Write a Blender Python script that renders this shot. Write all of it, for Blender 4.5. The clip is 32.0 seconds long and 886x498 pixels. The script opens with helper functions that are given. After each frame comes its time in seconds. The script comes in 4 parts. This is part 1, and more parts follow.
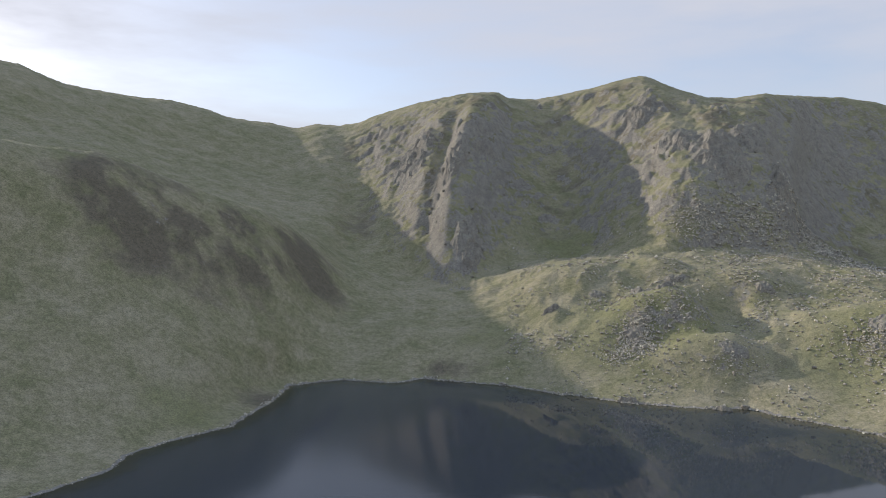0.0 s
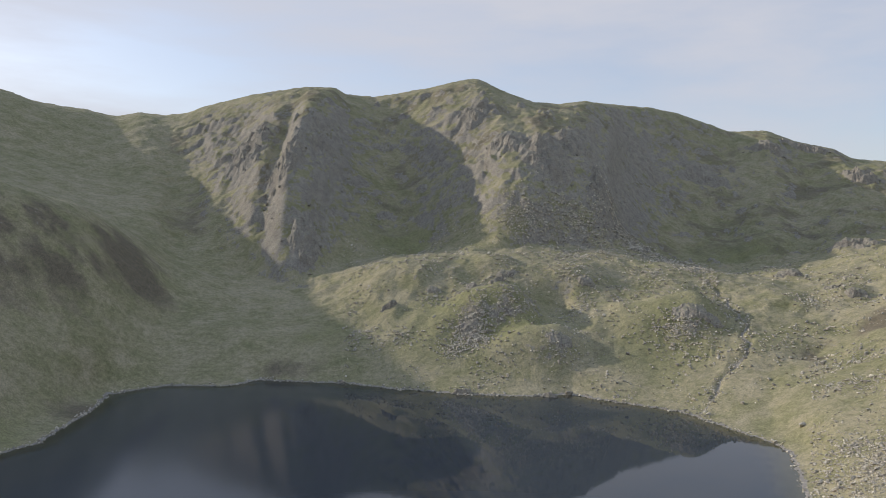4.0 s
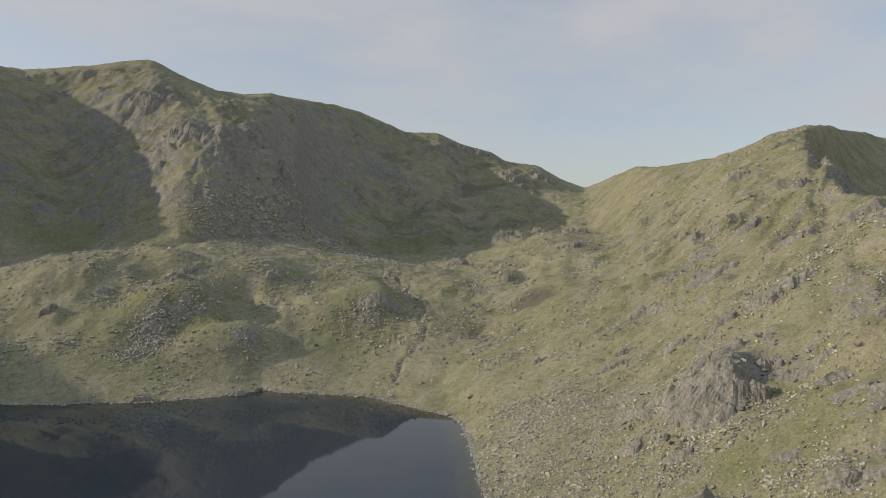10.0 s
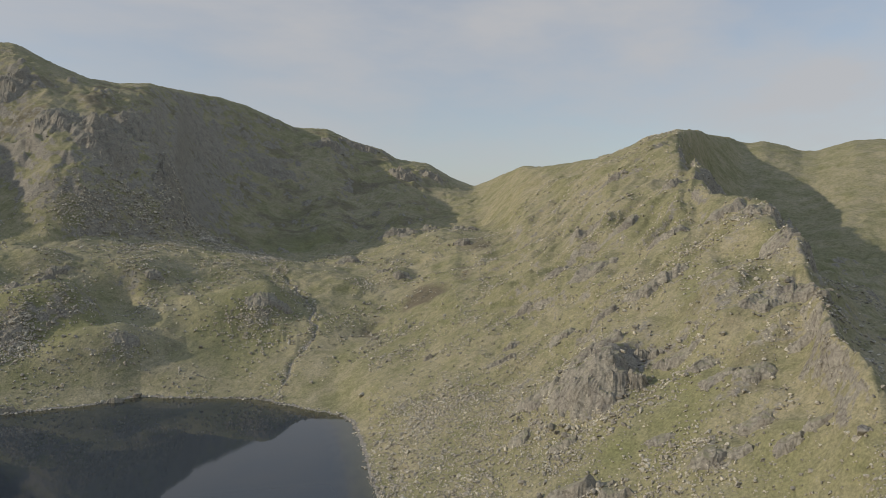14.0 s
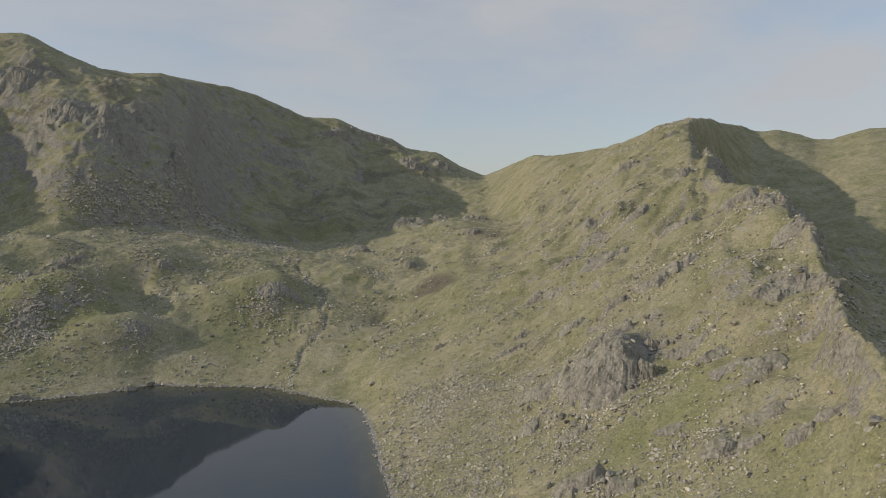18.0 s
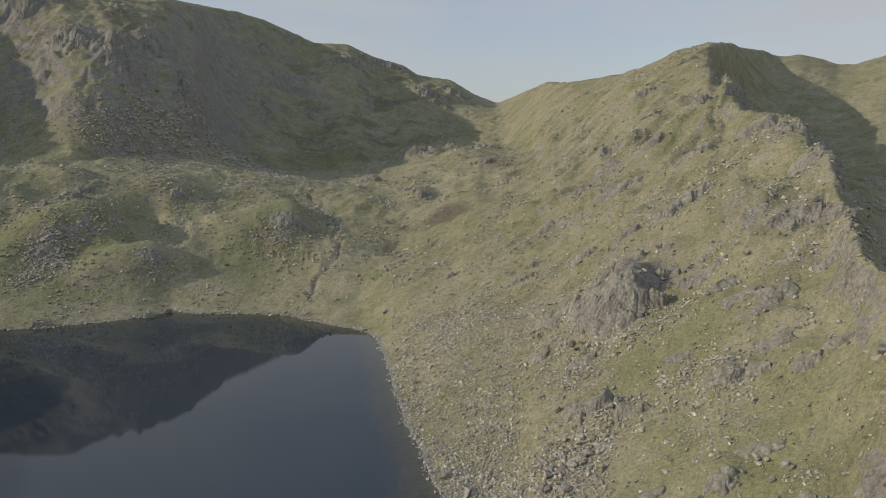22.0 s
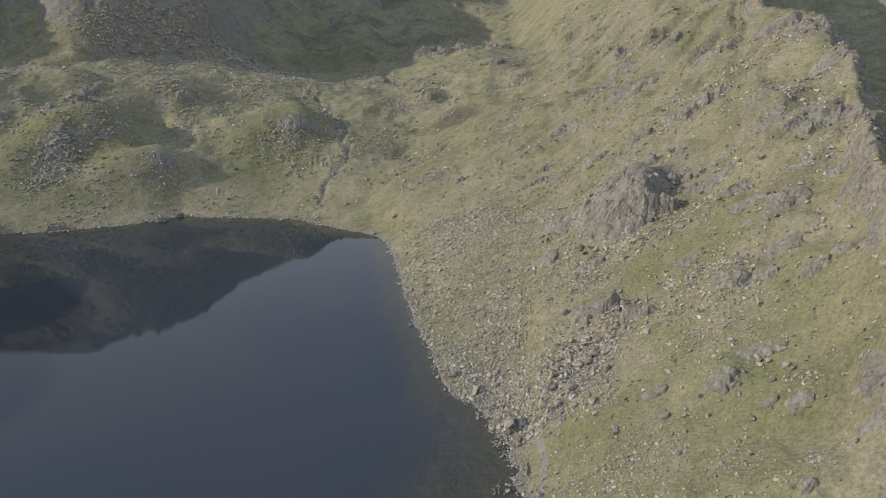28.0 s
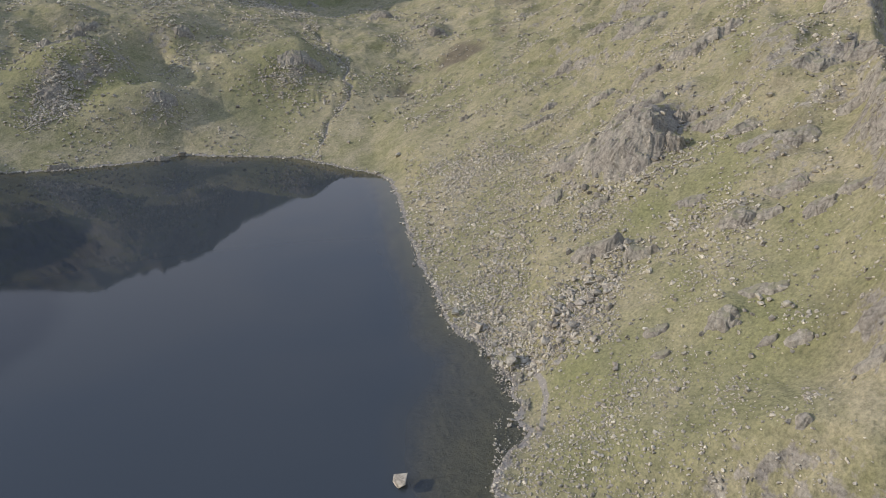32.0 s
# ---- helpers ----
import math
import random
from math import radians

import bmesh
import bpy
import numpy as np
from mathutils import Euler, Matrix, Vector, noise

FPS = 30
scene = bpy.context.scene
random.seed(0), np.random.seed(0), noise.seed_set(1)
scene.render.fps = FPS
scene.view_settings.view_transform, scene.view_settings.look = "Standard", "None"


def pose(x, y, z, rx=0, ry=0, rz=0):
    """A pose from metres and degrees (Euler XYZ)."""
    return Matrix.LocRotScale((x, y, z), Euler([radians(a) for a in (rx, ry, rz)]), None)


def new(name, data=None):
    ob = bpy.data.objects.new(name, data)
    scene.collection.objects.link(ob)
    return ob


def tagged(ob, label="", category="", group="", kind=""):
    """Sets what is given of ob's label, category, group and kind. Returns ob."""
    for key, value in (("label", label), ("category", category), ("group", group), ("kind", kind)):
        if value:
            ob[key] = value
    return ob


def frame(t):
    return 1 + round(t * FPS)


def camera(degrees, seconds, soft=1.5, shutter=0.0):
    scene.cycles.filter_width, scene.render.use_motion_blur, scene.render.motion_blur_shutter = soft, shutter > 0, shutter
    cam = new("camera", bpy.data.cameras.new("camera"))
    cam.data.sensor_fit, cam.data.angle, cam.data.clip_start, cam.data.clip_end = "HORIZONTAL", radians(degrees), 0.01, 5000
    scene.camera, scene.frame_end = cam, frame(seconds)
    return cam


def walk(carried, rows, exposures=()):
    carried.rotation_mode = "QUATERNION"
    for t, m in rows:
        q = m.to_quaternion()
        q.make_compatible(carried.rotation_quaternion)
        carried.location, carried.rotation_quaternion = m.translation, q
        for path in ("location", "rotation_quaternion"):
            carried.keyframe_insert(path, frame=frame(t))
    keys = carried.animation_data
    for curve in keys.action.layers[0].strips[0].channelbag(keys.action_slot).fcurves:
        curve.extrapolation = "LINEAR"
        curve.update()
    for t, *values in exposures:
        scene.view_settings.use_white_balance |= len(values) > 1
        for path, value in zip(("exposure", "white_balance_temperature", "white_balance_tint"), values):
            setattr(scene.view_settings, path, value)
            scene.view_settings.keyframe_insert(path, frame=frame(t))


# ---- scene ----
cam = camera(64.46, 32.0, 0.7)
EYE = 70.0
# seconds, bearing, pitch, lean in degrees: the camera hovers and turns
TURNS = [
    (0.0, 0.00, -1.20, -0.08),
    (0.5, 1.45, -1.24, -0.08),
    (1.0, 2.64, -1.26, -0.04),
    (1.5, 3.96, -1.28, -0.08),
    (2.0, 5.65, -1.32, -0.09),
    (2.5, 7.49, -1.35, -0.15),
    (3.0, 9.30, -1.40, -0.19),
    (3.5, 11.24, -1.40, -0.20),
    (5.5, 18.38, -1.54, -0.15),
    (6.0, 20.03, -1.56, -0.10),
    (6.5, 21.82, -1.58, -0.10),
    (7.0, 24.09, -1.64, -0.10),
    (7.5, 25.89, -1.67, -0.08),
    (8.0, 27.97, -1.69, -0.11),
    (8.5, 30.04, -1.73, -0.07),
    (9.0, 33.19, -1.78, -0.04),
    (9.5, 35.92, -1.83, -0.05),
    (10.0, 38.19, -1.87, -0.06),
    (10.5, 40.13, -1.88, -0.05),
    (11.0, 41.29, -1.90, -0.09),
    (11.5, 41.91, -1.95, -0.05),
    (12.0, 43.21, -1.99, -0.07),
    (12.5, 44.34, -2.00, -0.09),
    (13.0, 45.19, -2.02, -0.13),
    (13.5, 46.17, -2.05, -0.12),
    (14.0, 47.05, -2.06, -0.15),
    (14.5, 47.45, -2.07, -0.14),
    (16.5, 46.73, -2.11, -0.13),
    (17.0, 46.54, -2.19, -0.12),
    (17.5, 46.39, -2.41, -0.11),
    (18.0, 46.23, -2.92, -0.12),
    (18.5, 46.08, -3.72, -0.10),
    (19.0, 45.93, -4.72, -0.09),
    (19.5, 45.80, -5.16, -0.09),
    (20.0, 45.67, -5.58, -0.07),
    (20.5, 45.56, -6.25, -0.06),
    (21.0, 45.46, -7.01, -0.07),
    (21.5, 45.36, -7.82, -0.05),
    (22.0, 45.25, -8.67, -0.04),
    (22.5, 45.17, -9.61, -0.06),
    (23.0, 45.08, -10.37, -0.02),
    (23.5, 45.01, -11.00, 0.01),
    (24.0, 44.94, -11.63, -0.02),
    (24.5, 44.86, -12.25, -0.01),
    (25.0, 44.79, -12.87, 0.04),
    (25.5, 44.74, -13.49, 0.03),
    (27.5, 44.52, -15.87, 0.06),
    (28.0, 44.45, -16.45, 0.08),
    (28.5, 44.40, -17.00, 0.08),
    (29.0, 44.37, -17.54, 0.11),
    (29.5, 44.33, -18.13, 0.11),
    (30.0, 44.28, -18.67, 0.12),
    (30.5, 44.25, -19.23, 0.13),
    (31.0, 44.21, -19.94, 0.16),
    (31.5, 44.16, -20.65, 0.14),
    (32.0, 44.13, -21.38, 0.13),
]
# cooler towards the sun; the picture grows lighter when the camera has tipped down to the bank
EXPOSURES = [(0.0, 0.40, 6050, 14), (3.0, 0.36, 6100, 14), (7.0, 0.22, 6370, 12), (13.0, -0.04, 6480, 10), (19.0, -0.05, 6420, 10), (24.0, -0.05, 6230, 11), (28.0, 0.12, 6080, 13), (32.0, 0.31, 6080, 15)]
walk(cam, [(t, pose(0, 0, EYE, 90 + pitch, 0, -bearing) @ pose(0, 0, 0, 0, 0, -lean)) for t, bearing, pitch, lean in TURNS], EXPOSURES)

# ---- sky, sun, exposure ----
SUN_BEARING, SUN_HEIGHT = -55.0, 21.5
world = bpy.data.worlds.new("sky")
scene.world = world
world.use_nodes = True
wn = world.node_tree.nodes
wl = world.node_tree.links
sky = wn.new("ShaderNodeTexSky")
sky.sky_type = "NISHITA"
sky.sun_disc = False
sky.sun_elevation = radians(SUN_HEIGHT)
sky.sun_rotation = radians(SUN_BEARING)
sky.altitude = 450
sky.air_density, sky.dust_density, sky.ozone_density = 1.0, 2.0, 1.0
wn["Background"].inputs["Strength"].default_value = 0.138
# thin high cloud, in long streaks
tc = wn.new("ShaderNodeTexCoord")
mp = wn.new("ShaderNodeMapping")
mp.inputs["Rotation"].default_value = (0.0, 0.35, 0.6)
mp.inputs["Scale"].default_value = (1.2, 3.0, 7.0)
cn = wn.new("ShaderNodeTexNoise")
cn.inputs["Scale"].default_value = 1.1
cn.inputs["Detail"].default_value = 6
cn.inputs["Roughness"].default_value = 0.55
cr = wn.new("ShaderNodeValToRGB")
cr.color_ramp.elements[0].position, cr.color_ramp.elements[0].color = 0.38, (0.46, 0.46, 0.46, 1)
cr.color_ramp.elements[1].position, cr.color_ramp.elements[1].color = 0.62, (0.92, 0.92, 0.92, 1)
mixc = wn.new("ShaderNodeMixRGB")
mixc.inputs["Color2"].default_value = (3.60, 3.62, 3.72, 1)
wl.new(tc.outputs["Generated"], mp.inputs["Vector"])
wl.new(mp.outputs["Vector"], cn.inputs["Vector"])
wl.new(cn.outputs["Fac"], cr.inputs["Fac"])
wl.new(cr.outputs["Color"], mixc.inputs["Fac"])
wl.new(sky.outputs["Color"], mixc.inputs["Color1"])
# clearer and bluer overhead
apart = wn.new("ShaderNodeSeparateXYZ")
high = wn.new("ShaderNodeMapRange")
high.inputs["From Min"].default_value, high.inputs["From Max"].default_value = 0.34, 0.75
mixh = wn.new("ShaderNodeMixRGB")
mixh.inputs["Color2"].default_value = (2.6, 3.25, 4.5, 1)
wl.new(tc.outputs["Generated"], apart.inputs[0])
wl.new(apart.outputs["Z"], high.inputs["Value"])
wl.new(high.outputs["Result"], mixh.inputs["Fac"])
wl.new(mixc.outputs["Color"], mixh.inputs["Color1"])
wl.new(mixh.outputs["Color"], wn["Background"].inputs["Color"])

sun_data = bpy.data.lights.new("sun", "SUN")
sun_data.energy, sun_data.angle, sun_data.color = 2.7, radians(0.5), (1.0, 0.91, 0.78)
sun = new("sun", sun_data)
sb, sh = radians(SUN_BEARING), radians(SUN_HEIGHT)
SUN_WAY = Vector((math.sin(sb) * math.cos(sh), math.cos(sb) * math.cos(sh), math.sin(sh)))
sun.matrix_world = Matrix.Translation((-300, 200, 600)) @ SUN_WAY.to_track_quat("Z", "Y").to_matrix().to_4x4()


# ---- noise on arrays ----
def _hash(ix, iy, seed):
    h = (ix.astype(np.int64) * 374761393 + iy.astype(np.int64) * 668265263 + seed * 974634777) & 0x7FFFFFFF
    h = ((h ^ (h >> 13)) * 1274126177) & 0x7FFFFFFF
    return ((h ^ (h >> 16)) & 0xFFFF) / 65535.0


def grain(x, y, seed=0):
    """Gradient noise on arrays, about -0.7 to 0.7."""
    ix, iy = np.floor(x), np.floor(y)
    fx, fy = x - ix, y - iy
    ux, uy = fx * fx * fx * (fx * (fx * 6 - 15) + 10), fy * fy * fy * (fy * (fy * 6 - 15) + 10)

    def corner(dx, dy):
        a = _hash(ix + dx, iy + dy, seed) * 6.2832
        return np.cos(a) * (fx - dx) + np.sin(a) * (fy - dy)

    return (corner(0, 0) * (1 - ux) + corner(1, 0) * ux) * (1 - uy) + (corner(0, 1) * (1 - ux) + corner(1, 1) * ux) * uy


def fbm(x, y, octaves, seed=0, gain=0.5):
    total, amp = 0.0, 1.0
    for k in range(octaves):
        total = total + amp * grain(x + 17.3 * k, y - 9.1 * k, seed + k)
        x, y, amp = x * 2.03, y * 2.03, amp * gain
    return total


def ridged(x, y, octaves, seed=0, gain=0.5):
    total, amp = 0.0, 1.0
    for k in range(octaves):
        total = total + amp * (1 - 2.2 * np.abs(grain(x + 31.7 * k, y + 5.9 * k, seed + k)))
        x, y, amp = x * 2.07, y * 2.07, amp * gain
    return total


def ease(a, b, v):
    s = np.clip((v - a) / (b - a), 0, 1)
    return s * s * (3 - 2 * s)


# ---- landform lines round the tarn: bearing in degrees, distance, height above the water ----
# crest lines: bearing, distance, height
LEFT_CREST = [(-32.1, 806, 236.8), (-30.8, 814, 235.9), (-30.1, 818, 232.3), (-28.7, 826, 225.9), (-27.3, 835, 223.2), (-25.1, 849, 222.6), (-23.2, 861, 222.1), (-21.2, 873, 223.8), (-19.6, 881, 220.4), (-18.4, 884, 216.7), (-17.1, 887, 210.1), (-15.0, 893, 207.0), (-13.7, 896, 206.3), (-12.4, 899, 201.9), (-11.7, 899, 201.5), (-10.2, 891, 206.0), (-8.4, 882, 203.3), (-7.0, 871, 204.8)]
MAIN_CREST = [(-5.7, 858, 211.4), (-3.9, 841, 217.0), (-2.0, 824, 222.2), (0.7, 802, 226.0), (2.1, 797, 228.7), (4.4, 790, 227.7), (5.3, 791, 220.7), (7.6, 793, 219.2), (9.8, 795, 225.0), (12.0, 795, 230.7), (13.7, 795, 236.4), (15.0, 795, 239.8), (15.8, 795, 241.0), (16.7, 796, 235.5), (18.4, 797, 224.6), (20.4, 799, 214.7), (22.4, 790, 210.1), (24.4, 812, 216.6)]
FAR_CREST = [(27.1, 905, 227.2), (29.4, 975, 234.3), (31.6, 1005, 229.2), (33.9, 1035, 216.7), (35.2, 1050, 208.4), (37.8, 1070, 209.8), (39.6, 1070, 193.9), (42.1, 1070, 181.0), (43.3, 1070, 166.5), (45.8, 1072, 160.4), (47.7, 1076, 139.9), (49.6, 1080, 126.7)]
RIGHT_CREST = [(51.4, 900, 129.1), (53.4, 790, 133.6), (55.0, 705, 125.9), (56.8, 640, 123.0), (59.4, 575, 121.8), (61.5, 540, 125.6), (63.2, 525, 131.9), (64.4, 513, 132.4), (65.8, 500, 133.6)]
BACK_CREST = [(67.0, 621, 146.1), (67.6, 656, 147.7), (69.2, 749, 154.5), (70.1, 800, 153.2), (71.4, 800, 155.2), (72.9, 800, 149.7), (74.0, 800, 143.3), (75.0, 800, 143.2), (76.0, 800, 147.4), (77.3, 800, 151.8)]
SHORE = [(-110, 185), (-102, 198), (-98, 208), (-100, 220), (-92, 235), (-78, 253), (-74, 274), (-71, 300), (-71, 323), (-50, 336), (-22, 329), (-9, 340), (4, 333), (30, 324), (53, 304), (53, 307), (76, 291), (104, 281), (122, 281), (135, 263), (144, 255), (153, 243), (155, 230), (157, 216), (160, 202), (158, 191), (143, 168), (130, 150), (112, 124), (105, 111), (99, 103), (93, 93), (93, 85), (89, 77), (86, 71), (79, 63), (77, 59), (70, 58), (63, 55), (61, 53)]
SHORE_BEHIND = [(68, 20), (60, -40), (10, -90), (-80, -110), (-170, -60), (-200, 60), (-150, 140)]
# unseen ridge left of the view, its height chosen to cast the shadow
SIDE_CREST = [(-180, 1000, 60), (-120, 900, 150), (-90, 820, 290), (-60, 790, 300), (-45, 795, 268)]
REAR_CREST = [(84, 800, 150), (100, 800, 130), (140, 900, 60)]
RIM = [(-180, 110, 2), (-120, 170, 2), (-90, 205, 2), (-60, 210, 2), (-33, 214, 1), (-20, 256, 1), (-12.5, 330, 1), (0, 333, 1), (10, 310, 1), (20, 298, 1), (30, 290, 1),
       (38.5, 258, 1), (40.3, 221, 1), (42.2, 167, 1), (45, 132, 1), (48, 124, 1), (52, 98, 1), (53.5, 80, 3), (60, 75, 6), (66, 75, 10), (72, 75, 13), (78, 75, 16), (90, 75, 16), (120, 70, 8)]
LOWER = [(-180, 150, 5), (-120, 230, 20), (-90, 270, 30), (-60, 285, 40), (-45, 292, 45), (-33, 300, 45), (-26, 310, 40), (-20, 320, 32), (-14, 350, 25), (-8, 390, 20), (-3, 380, 18), (2, 380, 18),
         (8, 370, 22), (14, 360, 25), (20, 355, 25), (26, 350, 22), (31, 350, 22), (36, 340, 22), (41, 330, 20), (44, 290, 17), (46, 262, 17), (48, 235, 17), (50, 215, 16), (53.4, 190, 17), (60, 160, 20), (66, 150, 26), (68, 140, 26),
         (72, 130, 27), (75, 125, 29), (77.2, 115, 31), (79.6, 100, 31), (84, 92, 28), (100, 95, 26), (140, 110, 8)]
BENCH = [(-180, 250, 8), (-120, 330, 50), (-90, 400, 110), (-60, 380, 115), (-33, 380, 112), (-26, 400, 112), (-20, 420, 96.2), (-14, 440, 83), (-8, 450, 44), (-3, 450, 32), (2, 440, 28), (4.5, 436, 34),
         (8, 430, 48.3), (14, 430, 53), (20, 430, 52), (26, 430, 48), (31, 430, 46), (36, 500, 45), (41, 540, 53.5), (46, 560, 66.5), (48.5, 520, 63.5), (51.3, 430, 58), (53.4, 350, 50), (60, 270, 52), (66, 240, 57), (68, 240, 58),
         (72, 200, 52), (75, 180, 48), (76, 170, 46), (77.2, 142, 43), (79.6, 116, 38), (84, 103, 32), (100, 150, 32), (140, 200, 12)]
HOLLOW = [(-180, 400, 10), (-120, 500, 80), (-90, 500, 150), (-60, 480, 130), (-45, 470, 115), (-33, 470, 108), (-26, 490, 108), (-20, 500, 96), (-14, 520, 84), (-8, 530, 60), (-3, 530, 50), (2, 490, 42), (5, 482, 44),
          (8, 480, 50), (14, 480, 58), (20, 505, 79), (26, 530, 68), (31, 560, 48), (36, 600, 41), (41, 620, 49), (46, 640, 61), (50, 640, 66), (53.4, 490, 79), (60, 350, 78), (66, 310, 83), (67, 350, 92), (68, 390, 98.3),
          (70, 330, 85), (72, 290, 78), (74.8, 240, 68.9), (75.4, 222, 62.3), (76, 198, 54), (77.2, 165, 52.6), (79.6, 130, 43.5), (84, 114, 36), (100, 200, 50), (140, 350, 15)]
FOOT = [(-180, 600, 20), (-120, 650, 110), (-90, 640, 210), (-60, 620, 195), (-45, 600, 165), (-33, 600, 145), (-26, 640, 145), (-20, 660, 130), (-14, 680, 120), (-8, 680, 110), (-3, 640, 110), (2, 605, 118),
        (8, 590, 100), (14, 580, 110), (20, 600, 125), (26, 650, 110), (31, 700, 85), (36, 760, 75), (41, 780, 80), (46, 800, 90), (50, 770, 90), (51.5, 720, 98), (53.4, 640, 106), (55.5, 560, 106), (60, 450, 105), (66, 400, 110), (67, 460, 104),
        (68, 480, 85), (70, 440, 66), (72, 410, 56), (74, 395, 50), (77.4, 360, 46), (80, 340, 40), (84, 330, 36), (100, 350, 45), (140, 600, 25)]
CREST = SIDE_CREST + LEFT_CREST + MAIN_CREST + FAR_CREST + RIGHT_CREST + BACK_CREST + REAR_CREST
# bosses of ground: bearing, distance, half width across, half depth, height
KNOLLS = [(18.4, 366, 28, 17, 13), (32.3, 360, 33, 19, 13), (11.2, 408, 34, 16, 5), (21.8, 334, 27, 13, 9), (22.6, 378, 15, 18, -5), (24.5, 405, 24, 14, 5), (43.3, 541, 34, 11, 5), (9.0, 378, 10, 8, 3), (17.9, 415, 18, 10, 4),
          (39.5, 462, 12, 8, 4), (48.7, 440, 12, 8, 4), (43.6, 400, 16, 9, 4), (59.6, 186, 18, 10, 9), (61.8, 204, 16, 9, 4), (59.2, 140, 7, 4, 2.2), (71.6, 149, 9, 5, 2.2), (68.2, 138, 8, 5, 1.8), (74.0, 134, 8, 5, 1.8),
          (61.1, 250, 18, 10, 4), (56.3, 290, 18, 12, 4), (68.0, 112, 6, 4, 1.4), (74.2, 104, 6, 4, 1.3), (79.0, 82, 14, 8, 3.0), (74.6, 88, 9, 5, 1.4), (79.0, 105, 7, 5, 1.6)]
# ribs of the main wall: bearing at the crest, half widths to either side in degrees, metres towards the lake (minus: a gully), degrees of slant down to the foot
RIBS = [(4.6, 6.0, 2.6, 64, -4.2), (0.2, 1.6, 1.0, 12, -2.5), (4.5, 0.8, 0.7, 13, -4.8), (2.9, 0.7, 0.7, -11, -4.8), (-3.4, 1.2, 0.8, 9, -2.0), (10.0, 2.4, 2.6, -26, 0.0), (24.0, 8.6, 2.2, 88, 0.8), (16.5, 1.5, 1.0, 10, 2.0), (26.8, 0.7, 0.6, 26, -0.6), (31.0, 3.0, 3.6, -40, 0.0), (38.0, 2.4, 1.6, 42, 0.0), (43.5, 2.2, 2.4, 48, 0.0), (-9.5, 2.0, 1.6, 22, 0.0)]
# bare rock: bearing, distance, half width in degrees, half depth, strength
CRAGS = [(17.5, 550, 3.0, 40, 0.85), (21.5, 530, 2.6, 36, 1.1), (20.0, 505, 2.4, 26, 0.9), (14.0, 640, 2.2, 26, 0.6), (15.6, 645, 1.6, 24, 1.0), (25.5, 545, 1.0, 34, 1.1), (22.0, 575, 1.6, 20, 0.8),
         (0.5, 560, 2.0, 34, 0.9), (-0.4, 525, 1.6, 22, 1.0), (2.0, 480, 1.6, 22, 1.0), (-2.5, 640, 2.6, 50, 0.75), (3.2, 600, 1.2, 40, 0.9), (-4.0, 720, 2.4, 40, 0.6), (28.5, 800, 2.2, 26, 0.6), (27.5, 640, 1.4, 40, 0.8), (33, 840, 3, 20, 0.4),
         (-21, 372, 5.0, 20, 0.4), (-16, 396, 3.5, 20, 0.4), (-12, 412, 2.4, 14, 0.4), (40.0, 985, 2.6, 26, 0.9), (43.8, 890, 1.6, 26, 0.8), (46.2, 915, 1.4, 24, 0.7), (60.0, 184, 3.0, 8, 1.2), (16.6, 354, 3.4, 8, 0.45)]
SMALL_CRAGS = [(32.4, 348, 2.6, 9, 0.55), (22.5, 324, 2.0, 6, 0.45), (43.2, 536, 1.8, 7, 0.5), (48.7, 500, 1.6, 6, 0.8), (39.5, 456, 1.4, 6, 0.8), (48.7, 434, 1.4, 5, 0.8), (43.6, 394, 2.2, 6, 0.8), (73.0, 235, 2.4, 26, 0.28), (75.5, 185, 2.0, 18, 0.3), (72.4, 195, 1.6, 12, 0.35),
               (70.0, 318, 1.6, 24, 0.5), (67.5, 400, 0.8, 30, 0.6), (65.9, 188, 1.8, 6, 0.8), (62.6, 188, 1.6, 7, 1.0), (71.6, 147, 2.2, 5, 0.8), (68.2, 136, 2.2, 5, 0.8)]
# bracken and peat, and worn ground: bearing, distance, half width in degrees, half depth
# patches at bearings 71 and 76 also paint in the shade of uneven turf
BRACKEN_SHADE = [(45.6, 345, 2.0, 22, 0.9), (48.5, 372, 1.2, 18, 0.8), (41.5, 330, 1.4, 16, 0.7), (-14, 300, 3, 18, 0.6), (-24.3, 366, 4.4, 34, 0.95), (-20.2, 374, 4.4, 34, 0.95), (-15.8, 388, 4.0, 32, 0.95), (-11.1, 420, 3.4, 28, 0.9), (1, 345, 3, 10, 0.7), (26, 340, 1.6, 14, 0.6), (76, 104, 5, 12, 0.5), (71, 170, 5, 30, 0.4), (67, 205, 4, 14, 0.36), (50, 430, 2, 30, 0.5)]
LUSH = [(60, 100, 8, 26, 0.72), (71, 108, 9, 34, 0.78), (66, 165, 4, 26, 0.65), (17, 355, 9, 40, 0.72), (31, 352, 6, 34, 0.72), (19, 345, 7, 26, 0.75), (30, 335, 6, 24, 0.75), (13, 372, 5, 20, 0.7), (56, 108, 4, 8, 0.9), (61, 152, 2.4, 10, 0.9), (64.5, 122, 2.4, 14, 0.7), (66.5, 215, 1.6, 24, 0.7), (76, 118, 2, 5, 0.6), (10, 520, 4, 40, 0.8), (36, 640, 5, 60, 0.8), (28, 380, 2, 20, 0.6), (-20, 275, 4, 14, 0.8), (4, 372, 4, 20, 0.6), (69, 96, 1.4, 4, 0.7)]
BECK = [(33.6, 420), (35.4, 385), (36.6, 357), (36.4, 326), (35.4, 316), (34.4, 303), (34.0, 291), (33.2, 280)]
TRACK = [(52.2, 118), (52.9, 112), (53.9, 105), (53.7, 100), (53.2, 95)]


